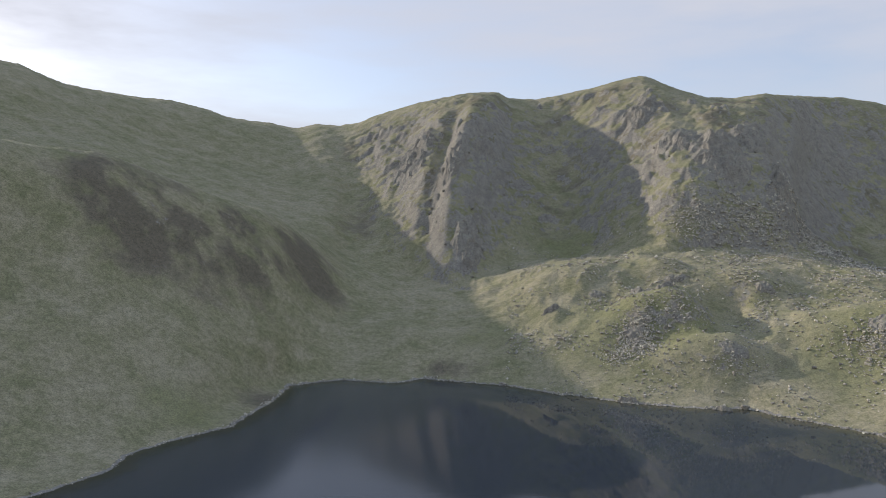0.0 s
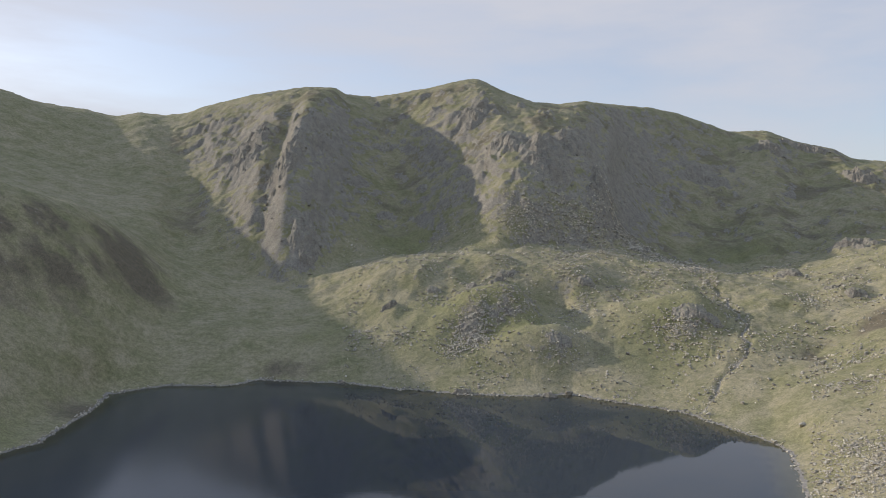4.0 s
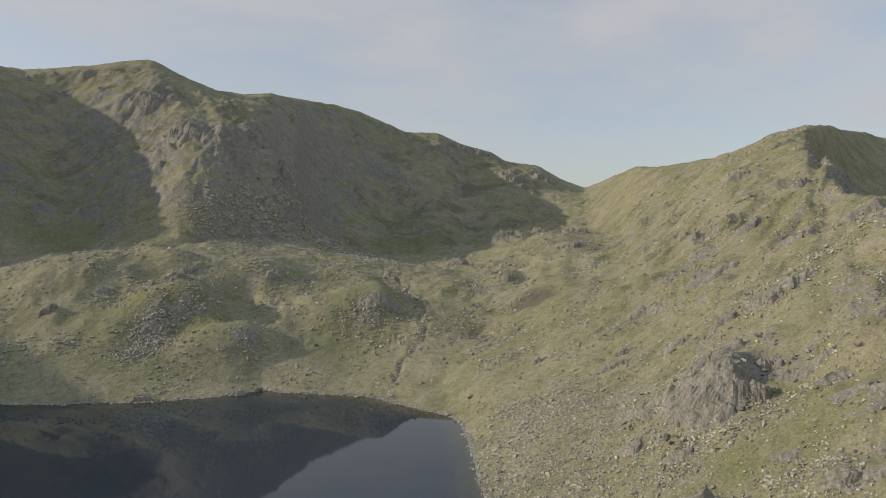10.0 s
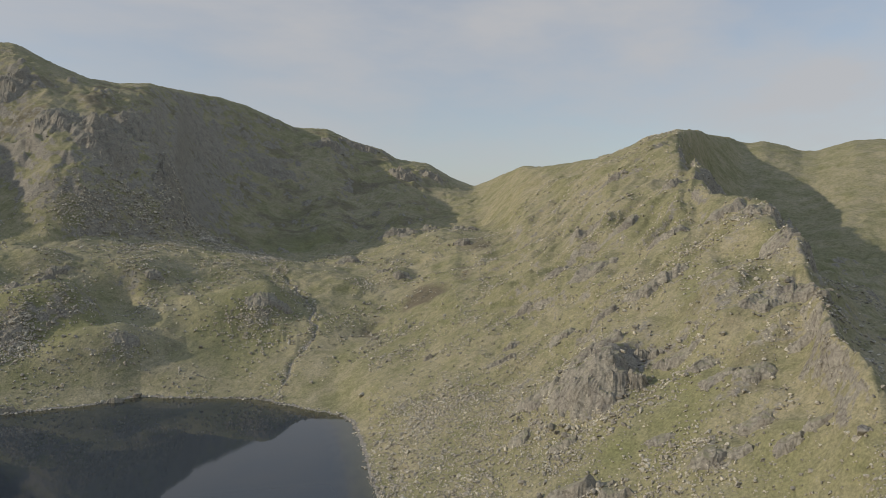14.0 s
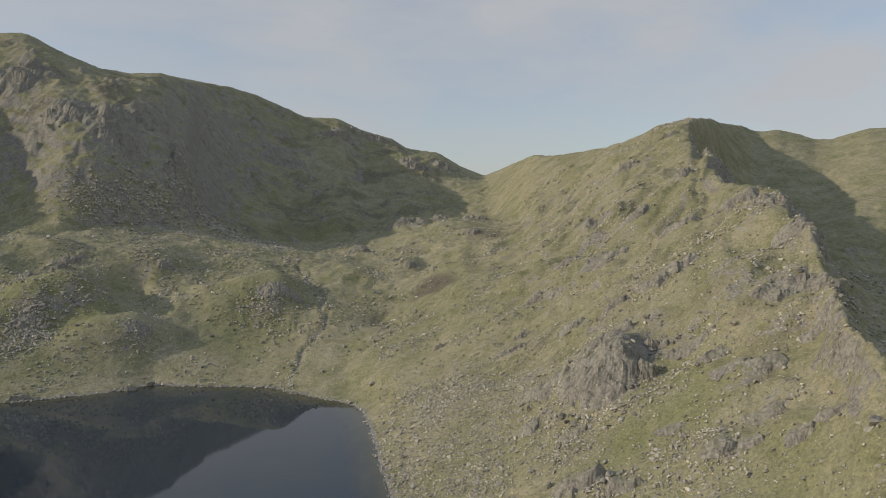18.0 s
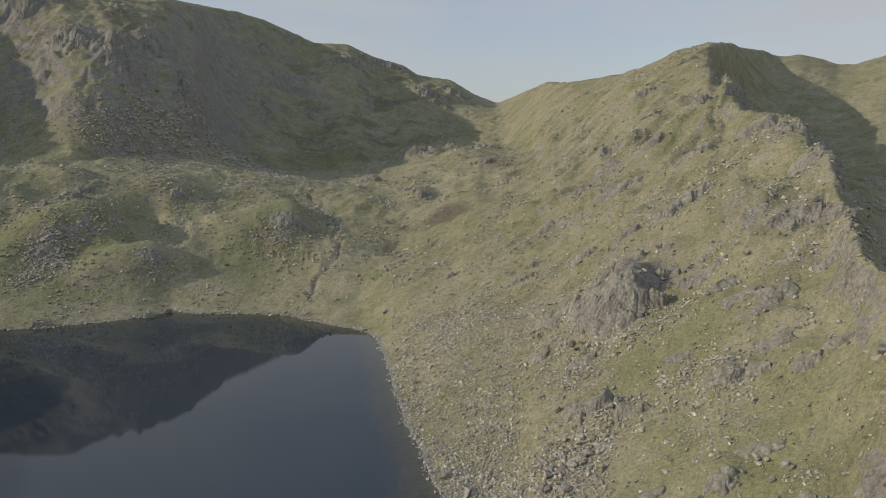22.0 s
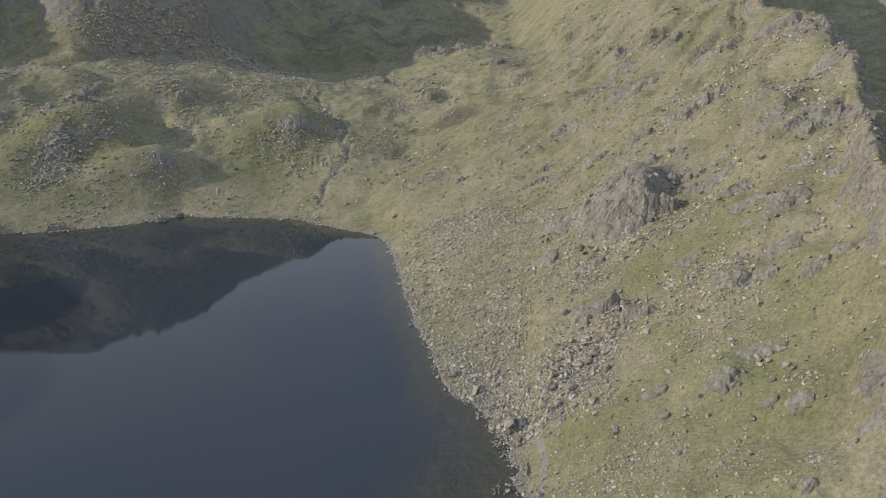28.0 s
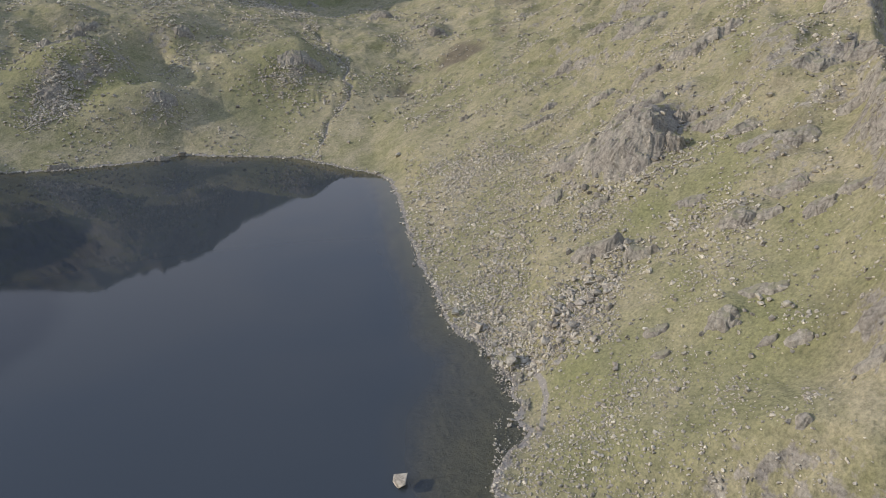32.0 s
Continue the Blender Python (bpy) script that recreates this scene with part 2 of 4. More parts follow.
def line_at(line, bearing):
    q = np.array(line, float)
    b = np.concatenate([q[:, 0] - 360, q[:, 0], q[:, 0] + 360])
    return np.interp(bearing, b, np.tile(q[:, 1], 3)), np.interp(bearing, b, np.tile(q[:, 2], 3))


def soften(v, n):
    k = np.hanning(2 * n + 3)
    return np.convolve(np.pad(v, n + 1, mode="edge"), k / k.sum(), mode="valid")


def shore_distance(x, y):
    """Distance to the shoreline, minus inside the tarn."""
    q = np.array(SHORE + SHORE_BEHIND, float)
    best, inside = np.full(x.shape, 1e9), np.zeros(x.shape, bool)
    for (ax, ay), (bx, by) in zip(q, np.roll(q, -1, axis=0)):
        s = np.clip(((x - ax) * (bx - ax) + (y - ay) * (by - ay)) / ((bx - ax) ** 2 + (by - ay) ** 2 + 1e-9), 0, 1)
        best = np.minimum(best, (x - ax - s * (bx - ax)) ** 2 + (y - ay - s * (by - ay)) ** 2)
        cross = (ay > y) != (by > y)
        inside ^= cross & (x < (bx - ax) * (y - ay) / (by - ay + 1e-12) + ax)
    return np.sqrt(best) * np.where(inside, -1, 1)


B_GRID = np.arange(-180, 180.01, 0.1)


def build_lines():
    out = []
    for line, n in ((RIM, 6), (LOWER, 18), (BENCH, 10), (HOLLOW, 5), (FOOT, 18), (CREST, 2)):
        d, z = line_at(line, B_GRID)
        out.append((soften(d, max(n, 8)), soften(z, n)))
    d, z = out[-1]
    out.append((d + 120, z - 22))
    out.append((d + 500, z - 150))
    out.append((d + 3200, z * 0 + 60))
    return out


LINES = build_lines()


def macro(bearing, dist):
    """The smooth lie of the land."""
    nodes = [(np.interp(bearing, B_GRID, d), np.interp(bearing, B_GRID, z)) for d, z in LINES]
    foot, top = nodes[3][0], nodes[5][0]
    s = np.clip((dist - foot + 40) / (top - foot + 40), 0, 1)
    rib = np.zeros_like(dist)
    for b, left, right, m, slant in RIBS:
        off = bearing - b - slant * (1 - s)
        rib = rib + m * np.exp(-(off / np.where(off < 0, left, right)) ** 2)
    dist = dist + rib * (np.sin(np.pi * s ** 0.52) ** 1.25)
    # slopes at the nodes, kept from overshooting
    gaps = [(b[1] - a[1]) / np.maximum(b[0] - a[0], 1) for a, b in zip(nodes, nodes[1:])]
    tang = [np.zeros_like(dist)]
    for g0, g1 in zip(gaps, gaps[1:]):
        tang.append(np.where(g0 * g1 > 0, 2 * g0 * g1 / np.where(np.abs(g0 + g1) < 1e-9, 1, g0 + g1), 0))
    tang.append(np.zeros_like(dist))
    z = np.where(dist <= nodes[0][0], nodes[0][1], nodes[-1][1])
    for k in range(len(nodes) - 1):
        (d0, z0), (d1, z1) = nodes[k], nodes[k + 1]
        w = np.maximum(d1 - d0, 1)
        u = (dist - d0) / w
        inside = (u >= 0) & (u < 1)
        h = (2 * u ** 3 - 3 * u ** 2 + 1) * z0 + (u ** 3 - 2 * u ** 2 + u) * w * tang[k] + (3 * u ** 2 - 2 * u ** 3) * z1 + (u ** 3 - u ** 2) * w * tang[k + 1]
        z = np.where(inside, h, z)
    return z


def rock_mask(bearing, dist):
    m = np.zeros_like(dist)
    for b, d, wb, wd, s in CRAGS + SMALL_CRAGS:
        m = np.maximum(m, s * np.exp(-(((bearing - b) / wb) ** 2 + ((dist - d) / wd) ** 2)))
    return m


def facets(x, y, seed=0):
    """Tilted plates, one to a cell: the broken faces of bare rock."""
    ix, iy = np.floor(x), np.floor(y)
    best, out = np.full(x.shape, 9.0), np.zeros(x.shape)
    for dx in (-1, 0, 1):
        for dy in (-1, 0, 1):
            cx, cy = ix + dx, iy + dy
            ox, oy = x - cx - _hash(cx, cy, seed), y - cy - _hash(cx, cy, seed + 1)
            d2 = ox * ox + oy * oy
            plate = _hash(cx, cy, seed + 2) + (_hash(cx, cy, seed + 3) - 0.5) * 1.6 * ox + (_hash(cx, cy, seed + 4) - 0.5) * 1.6 * oy
            closer = d2 < best
            out, best = np.where(closer, plate, out), np.where(closer, d2, best)
    return out - 0.5


def line_distance(x, y, line):
    """Distance to a line given by bearings and distances."""
    q = [(d * math.sin(radians(b)), d * math.cos(radians(b))) for b, d in line]
    best = np.full(x.shape, 1e9)
    for (ax, ay), (bx, by) in zip(q, q[1:]):
        s = np.clip(((x - ax) * (bx - ax) + (y - ay) * (by - ay)) / ((bx - ax) ** 2 + (by - ay) ** 2), 0, 1)
        best = np.minimum(best, (x - ax - s * (bx - ax)) ** 2 + (y - ay - s * (by - ay)) ** 2)
    return np.sqrt(best)


def only(mask, make, *places):
    """Noise worked out only where it counts."""
    out, k = np.zeros(mask.shape), mask > 0.004
    out[k] = make(*(p[k] for p in places))
    return out


def steps(v, weight):
    """Ledges and faces: a ramp turned into worn steps, one to each whole number."""
    f = v - np.floor(v)
    return weight * (ease(0.32, 0.68, f) - f)


def land(x, y, cover=False):
    """Height of the ground and how rocky it is, on arrays of places; with cover also bracken and worn ground."""
    bearing, dist = np.degrees(np.arctan2(x, y)), np.hypot(x, y)
    wob = fbm(x / 60, y / 60, 3, 5)
    # the brink of the shaded side wanders in and out
    lean = ease(65, 68.5, bearing) * ease(84, 79, bearing) * ease(110, 150, dist) * ease(520, 430, dist)
    z = macro(bearing + lean * (1.7 + 0.5 * ease(200, 320, dist) + 2.4 * fbm(dist / 40, bearing / 9, 2, 47) + 1.4 * fbm(dist / 13, bearing / 4, 2, 48)), dist)
    for b, d, w, dep, h in KNOLLS:
        cx, cy = d * math.sin(radians(b)), d * math.cos(radians(b))
        e1 = (x - cx) * math.cos(radians(b)) - (y - cy) * math.sin(radians(b))
        e2 = (x - cx) * math.sin(radians(b)) + (y - cy) * math.cos(radians(b))
        # steeper on the side away from the sun
        z = z + h * np.exp(-((e1 / np.where(e1 > 0, 0.5 * w, w)) ** 2 + (e2 / dep) ** 2) ** 1.3)
    shore = shore_distance(x + 1.6 * grain(x / 5, y / 5, 3) + 0.7 * grain(x / 1.7, y / 1.7, 4), y + 1.6 * grain(x / 5, y / 5, 7))
    crest_d = np.interp(bearing, B_GRID, LINES[5][0])
    near_crest = np.exp(-(np.minimum(dist - crest_d, 0) / 40) ** 2)
    up = ease(0, 60, shore)
    calm = 1 - 0.65 * ease(65, 68, bearing) * ease(400, 480, dist)
    size = np.clip(dist / 400, 0.3, 1.0)
    right = ease(46, 54, bearing) * ease(100, 80, bearing)
    wall = ease(-12, -6, bearing) * ease(52, 46, bearing) * ease(470, 560, dist)
    # hummocky ground
    z = z + up * calm * (1 - 0.93 * near_crest) * (1 - 0.55 * right - 0.55 * ease(2, -6, bearing)) * (6 * size * fbm(x / 70, y / 70, 4, 11) + 1.6 * size * ridged(x / 24, y / 24, 3, 23, 0.45) - 1.2)
    # whalebacks that run up the sunny fell
    along_, across = 0.90 * x - 0.43 * y, 0.43 * x + 0.90 * y
    slant = ridged(across / 27 + 0.9 * wob, along_ / 95 + 0.4 * wob, 3, 29, 0.5)
    hump = fbm(along_ / 30, across / 17, 3, 37, 0.45)
    z = z + up * calm * right * np.clip(dist / 300, 0.3, 1) * (1 - 0.85 * near_crest) * (4.4 * (slant - 0.8) + 4.2 * hump)
    z = z + up * right * ease(190, 110, dist) * (1.6 * fbm(x / 20, y / 20, 3, 33) + 0.4 * ridged(x / 9, y / 9, 2, 35) - 0.3)
    rock = rock_mask(bearing, dist)
    rock = rock * (0.8 + 0.9 * fbm(x / 30, y / 30, 3, 41))
    outcrop = ease(0.24, 0.46, fbm(x / 22, y / 22, 3, 77) - 0.08 * (1 - right)) * ease(15, 60, shore)
    rock = np.clip(np.maximum(rock, 0.6 * outcrop * (1 - 0.5 * (bearing < 0) - 0.45 * right)), 0, 1.2)
    rubble = right * ease(105, 190, dist) * ease(0.75, 1.35, slant + 0.5 * hump + 0.8 * fbm(x / 11, y / 11, 3, 69))
    rock = np.clip(calm * (rock + 0.30 * rubble), 0, 1.2)
    # the ragged edge where the fell breaks away on its shaded side
    brink_d = np.interp(bearing, B_GRID, LINES[3][0])
    brink = ease(66, 68.5, bearing) * ease(84, 80, bearing) * np.exp(-((dist - brink_d + 6) / np.where(dist < brink_d, 34, 24)) ** 2)
    z = z + brink * np.clip(dist / 240, 0.45, 1.2) * only(brink, lambda x, y, w: 3.2 * fbm(x / 13, y / 13, 4, 43, 0.6) + 1.4 * facets(x / 5.5 + w, y / 5.5, 44) + 0.7 * facets(x / 2.4, y / 2.4, 45), x, y, wob)
    rock = np.clip(np.maximum(rock, brink * ease(-0.15, 0.35, fbm(x / 12, y / 12, 3, 46)) * 0.6 * ease(-14, 2, dist - brink_d)), 0, 1.2)
    # the headwall: ledges and rock bands, broken faces where it is bare
    bare = np.clip(wall * (0.22 + 1.1 * rock + 0.5 * ease(-0.1, 0.4, fbm(x / 55, y / 40, 3, 67))), 0, 1.1)
    arc = bearing * 10.5
    z = z + bare * (1 - 0.9 * near_crest) * (steps(z / 31 + 1.1 * fbm(arc / 60, dist / 70, 3, 62), 7) + steps(z / 12 + 1.4 * fbm(arc / 26, dist / 30, 3, 63), 4.0))
    ribs = ridged(arc / 34 + 1.4 * wob, dist / 60 + wob, 4, 61, 0.55)
    z = z + rock * size * (1 - 0.85 * near_crest) * (3.6 * (ribs - 0.6) * ease(250, 450, dist) * (0.12 + 0.88 * wall))
    k = np.clip(dist / 300, 0.45, 1.6)
    face = np.exp(-(((bearing - 60) / 3.2) ** 2 + ((dist - 183) / 8) ** 2))
    z = z + face * only(face, lambda x, y, w: 1.1 * facets(x / 6 + w, y / 4.5, 95) + 0.5 * facets(x / 2.2, y / 1.8, 97), x, y, wob)
    z = z + rock * (1 - 0.8 * near_crest) * k * only(rock, lambda x, y, w, k: 1.2 * facets(x / 9 / k + w, y / 9 / k + w, 83) + 0.7 * facets(x / 3.4 / k, y / 3.4 / k, 88), x, y, wob, k)
    z = z + bare * (1 - 0.85 * near_crest) * 1.5 * only(bare, lambda a, d, w: facets((a + 0.25 * d) / 9 + 2 * w, d / 8 + w, 85), arc, dist, wob)
    z = z + wall * (1 - 0.8 * near_crest) * (0.35 + bare) * only(wall, lambda x, y: 1.3 * ridged(x / 15, y / 15, 3, 86, 0.6) - 0.9 + 0.8 * facets(x / 4.5, y / 4.5, 87), x, y)
    z = z + up * 0.4 * size * fbm(x / 5, y / 5, 3, 91)
    beck = line_distance(x + 6 * grain(x / 11, y / 11, 15), y + 5 * grain(x / 8, y / 8, 14), BECK)
    z = z - 1.2 * np.exp(-(beck / 1.3) ** 2) * ease(0, 20, shore)
    # ground before the crest is pressed under the camera's sight line to the skyline
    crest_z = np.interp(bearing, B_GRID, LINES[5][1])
    eye_line = crest_z - (crest_d - dist) * (crest_z - EYE) / crest_d + 1.9 * fbm(x / 10, y / 10, 4, 51, 0.6)
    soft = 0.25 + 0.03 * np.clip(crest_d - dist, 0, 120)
    under = np.where((eye_line - z) / soft > 30, z, eye_line - soft * np.log1p(np.exp(np.clip((eye_line - z) / soft, -40, 40))))
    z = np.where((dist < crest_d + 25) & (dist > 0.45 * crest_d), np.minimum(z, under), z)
    # shore and lake bed, with a shelf near the outflow
    shelf = np.exp(-(((x - 68) / 25) ** 2 + ((y - 70) / 36) ** 2))
    bed = -0.05 - (0.36 - 0.31 * shelf) * np.minimum(-shore, 60) * (0.5 + 0.9 * ease(3, 20, -shore)) + 0.25 * shelf * fbm(x / 6, y / 6, 3, 19)
    z = np.where(shore > 0, np.maximum(z, 0.2) * ease(-2, 14, shore) + 0.14 * np.minimum(shore, 4), np.minimum(bed, -0.04))
    if not cover:
        return z, rock
    fern_shade, lush = np.zeros_like(dist), np.zeros_like(dist)
    for patches, out in ((BRACKEN_SHADE, fern_shade), (LUSH, lush)):
        for b, d, wb, wd, w in patches:
            np.maximum(out, w * np.exp(-(((bearing - b) / wb) ** 2 + ((dist - d) / wd) ** 2)), out=out)
    fern_shade = np.maximum(fern_shade, 0.48 * ease(-12, -6, bearing) * ease(52, 44, bearing) * ease(500, 570, dist) * ease(-0.45, 0.25, fbm(x / 48, y / 48, 4, 54)) * (1 - 0.6 * near_crest))
    fern_shade = fern_shade * np.clip(0.85 + 1.5 * fbm(x / 30, y / 30, 5, 53, 0.6), 0, 1.3)
    worn = np.maximum(0.65 * np.exp(-(beck / 1.2) ** 2), np.exp(-(line_distance(x + grain(x / 3, y / 3, 16), y, TRACK) / 0.55) ** 2))
    worn = np.maximum(worn, ease(1.8, 0.2, shore + 0.8 * grain(x / 2.5, y / 2.5, 21)))
    return z, rock, fern_shade, lush, worn


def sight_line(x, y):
    """Height of the camera's sight line to the crest: rock is held below it."""
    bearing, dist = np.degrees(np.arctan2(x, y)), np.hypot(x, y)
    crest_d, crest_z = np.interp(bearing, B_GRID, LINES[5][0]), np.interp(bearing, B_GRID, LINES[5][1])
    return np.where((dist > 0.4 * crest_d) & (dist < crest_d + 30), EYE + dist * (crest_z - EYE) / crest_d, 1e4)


# ---- materials ----
def node_material(name):
    m = bpy.data.materials.new(name)
    m.use_nodes = True
    return m, m.node_tree.nodes, m.node_tree.links, m.node_tree.nodes["Principled BSDF"]


def ramp(nodes, stops):
    r = nodes.new("ShaderNodeValToRGB")
    while len(r.color_ramp.elements) < len(stops):
        r.color_ramp.elements.new(0.5)
    for e, (p, c) in zip(r.color_ramp.elements, stops):
        e.position, e.color = p, (*c, 1) if len(c) == 3 else c
    return r


def noise_node(nodes, links, coord, scale, detail=4, rough=0.55):
    n = nodes.new("ShaderNodeTexNoise")
    n.inputs["Scale"].default_value, n.inputs["Detail"].default_value, n.inputs["Roughness"].default_value = scale, detail, rough
    links.new(coord, n.inputs["Vector"])
    return n


def mix(nodes, links, fac, a, b, kind="MIX"):
    n = nodes.new("ShaderNodeMixRGB")
    n.blend_type = kind
    for sock, v in (("Fac", fac), ("Color1", a), ("Color2", b)):
        if isinstance(v, (int, float)):
            n.inputs[sock].default_value = v
        elif isinstance(v, tuple):
            n.inputs[sock].default_value = (*v, 1)
        else:
            links.new(v, n.inputs[sock])
    return n.outputs["Color"]


def maths(nodes, links, op, a, b=0.0, clamp=False):
    n = nodes.new("ShaderNodeMath")
    n.operation, n.use_clamp = op, clamp
    for k, v in enumerate((a, b)):
        if isinstance(v, (int, float)):
            n.inputs[k].default_value = v
        else:
            links.new(v, n.inputs[k])
    return n.outputs[0]


def attribute(n, name):
    a = n.new("ShaderNodeAttribute")
    a.attribute_name = name
    return a.outputs["Fac"]


def stone_colour(n, l, pos):
    """Grey volcanic rock with a hint of purple, pale lichen and dark cracks."""
    grainy = noise_node(n, l, pos, 1.3, 7, 0.72)
    patch = noise_node(n, l, pos, 0.16, 4, 0.6)
    base = ramp(n, [(0.34, (0.150, 0.137, 0.110)), (0.47, (0.258, 0.236, 0.188)), (0.58, (0.326, 0.300, 0.242)), (0.68, (0.410, 0.380, 0.310))])
    l.new(grainy.outputs["Fac"], base.inputs["Fac"])
    tone = ramp(n, [(0.35, (0.84, 0.82, 0.83)), (0.65, (1.10, 1.09, 1.06))])
    l.new(patch.outputs["Fac"], tone.inputs["Fac"])
    cracks = n.new("ShaderNodeTexVoronoi")
    cracks.feature = "DISTANCE_TO_EDGE"
    cracks.inputs["Scale"].default_value = 0.24
    l.new(mix(n, l, 0.35, pos, grainy.outputs["Color"], "ADD"), cracks.inputs["Vector"])
    dark = ramp(n, [(0.0, (0.7, 0.69, 0.69)), (0.05, (1, 1, 1))])
    l.new(cracks.outputs["Distance"], dark.inputs["Fac"])
    col = mix(n, l, 1.0, base.outputs["Color"], tone.outputs["Color"], "MULTIPLY")
    return mix(n, l, 1.0, col, dark.outputs["Color"], "MULTIPLY"), grainy


def fell_material():
    m, n, l, bsdf = node_material("fellside")
    pos = n.new("ShaderNodeNewGeometry").outputs["Position"]
    big = noise_node(n, l, pos, 0.011, 5)
    mid = noise_node(n, l, pos, 0.075, 6, 0.62)
    small = noise_node(n, l, pos, 0.42, 5, 0.65)
    fine = noise_node(n, l, pos, 1.6, 6, 0.75)
    # sheep-cropped turf in patches of green, straw and olive
    grass = ramp(n, [(0.36, (0.196, 0.189, 0.094)), (0.46, (0.254, 0.234, 0.130)), (0.55, (0.308, 0.272, 0.168)), (0.65, (0.366, 0.318, 0.208))])
    l.new(maths(n, l, "ADD", maths(n, l, "MULTIPLY", mid.outputs["Fac"], 0.55), maths(n, l, "ADD", maths(n, l, "MULTIPLY", big.outputs["Fac"], 0.25), maths(n, l, "MULTIPLY", small.outputs["Fac"], 0.2))), grass.inputs["Fac"])
    fern_shade = ramp(n, [(0.35, (0, 0, 0)), (0.6, (0.85, 0.85, 0.85))])
    l.new(maths(n, l, "ADD", maths(n, l, "MULTIPLY", attribute(n, "bracken_shade"), 0.55), maths(n, l, "MULTIPLY", mid.outputs["Fac"], 0.4)), fern_shade.inputs["Fac"])
    col = mix(n, l, fern_shade.outputs["Color"], grass.outputs["Color"], (0.146, 0.121, 0.086))
    green = ramp(n, [(0.4, (0, 0, 0)), (0.75, (0.75, 0.75, 0.75))])
    l.new(maths(n, l, "ADD", maths(n, l, "MULTIPLY", attribute(n, "lush"), 0.6), maths(n, l, "MULTIPLY", small.outputs["Fac"], 0.45)), green.inputs["Fac"])
    col = mix(n, l, green.outputs["Color"], col, (0.204, 0.204, 0.090))
    tuft = ramp(n, [(0.36, (0.64, 0.65, 0.63)), (0.5, (0.99, 0.99, 0.98)), (0.64, (1.32, 1.30, 1.25))])
    l.new(fine.outputs["Fac"], tuft.inputs["Fac"])
    col = mix(n, l, 0.85, col, tuft.outputs["Color"], "MULTIPLY")
    clump = ramp(n, [(0.38, (0.84, 0.85, 0.83)), (0.5, (1.0, 1.0, 1.0)), (0.63, (1.13, 1.12, 1.1))])
    l.new(small.outputs["Fac"], clump.inputs["Fac"])
    col = mix(n, l, 0.75, col, clump.outputs["Color"], "MULTIPLY")
    stone, grainy = stone_colour(n, l, pos)
    edge = maths(n, l, "ADD", attribute(n, "rock"), maths(n, l, "MULTIPLY", maths(n, l, "SUBTRACT", mid.outputs["Fac"], 0.5), 1.0))
    edge = maths(n, l, "ADD", edge, maths(n, l, "MULTIPLY", maths(n, l, "SUBTRACT", small.outputs["Fac"], 0.5), 1.5))
    bare = ramp(n, [(0.34, (0, 0, 0)), (0.5, (1, 1, 1))])
    l.new(edge, bare.inputs["Fac"])
    col = mix(n, l, bare.outputs["Color"], col, stone)
    gravel = mix(n, l, fine.outputs["Fac"], (0.13, 0.115, 0.095), (0.42, 0.385, 0.325))
    worn = ramp(n, [(0.35, (0, 0, 0)), (0.6, (1, 1, 1))])
    l.new(maths(n, l, "ADD", attribute(n, "worn"), maths(n, l, "MULTIPLY", maths(n, l, "SUBTRACT", small.outputs["Fac"], 0.5), 0.9)), worn.inputs["Fac"])
    col = mix(n, l, worn.outputs["Color"], col, gravel)
    l.new(col, bsdf.inputs["Base Color"])
    bsdf.inputs["Roughness"].default_value = 0.95
    bsdf.inputs["Specular IOR Level"].default_value = 0.12
    b1 = n.new("ShaderNodeBump")
    b1.inputs["Strength"].default_value, b1.inputs["Distance"].default_value = 0.4, 0.4
    l.new(fine.outputs["Fac"], b1.inputs["Height"])
    b2 = n.new("ShaderNodeBump")
    b2.inputs["Strength"].default_value, b2.inputs["Distance"].default_value = 0.6, 1.1
    l.new(small.outputs["Fac"], b2.inputs["Height"])
    l.new(b1.outputs["Normal"], b2.inputs["Normal"])
    l.new(b2.outputs["Normal"], bsdf.inputs["Normal"])
    return m


def rock_material(name, low, high):
    m, n, l, bsdf = node_material(name)
    geo = n.new("ShaderNodeNewGeometry")
    col, grainy = stone_colour(n, l, geo.outputs["Position"])
    tone = ramp(n, [(0.0, (low, low, low)), (0.6, (0.5 * (low + high), 0.5 * (low + high), 0.49 * (low + high))), (1.0, (high, 0.985 * high, 0.94 * high))])
    info = n.new("ShaderNodeObjectInfo")
    l.new(maths(n, l, "FRACT", maths(n, l, "ADD", geo.outputs["Random Per Island"], info.outputs["Random"])), tone.inputs["Fac"])
    col = mix(n, l, 1.0, col, tone.outputs["Color"], "MULTIPLY")
    l.new(col, bsdf.inputs["Base Color"])
    bsdf.inputs["Roughness"].default_value = 0.9
    bsdf.inputs["Specular IOR Level"].default_value = 0.2
    bump = n.new("ShaderNodeBump")
    bump.inputs["Strength"].default_value, bump.inputs["Distance"].default_value = 0.7, 0.25
    l.new(grainy.outputs["Fac"], bump.inputs["Height"])
    l.new(bump.outputs["Normal"], bsdf.inputs["Normal"])
    return m


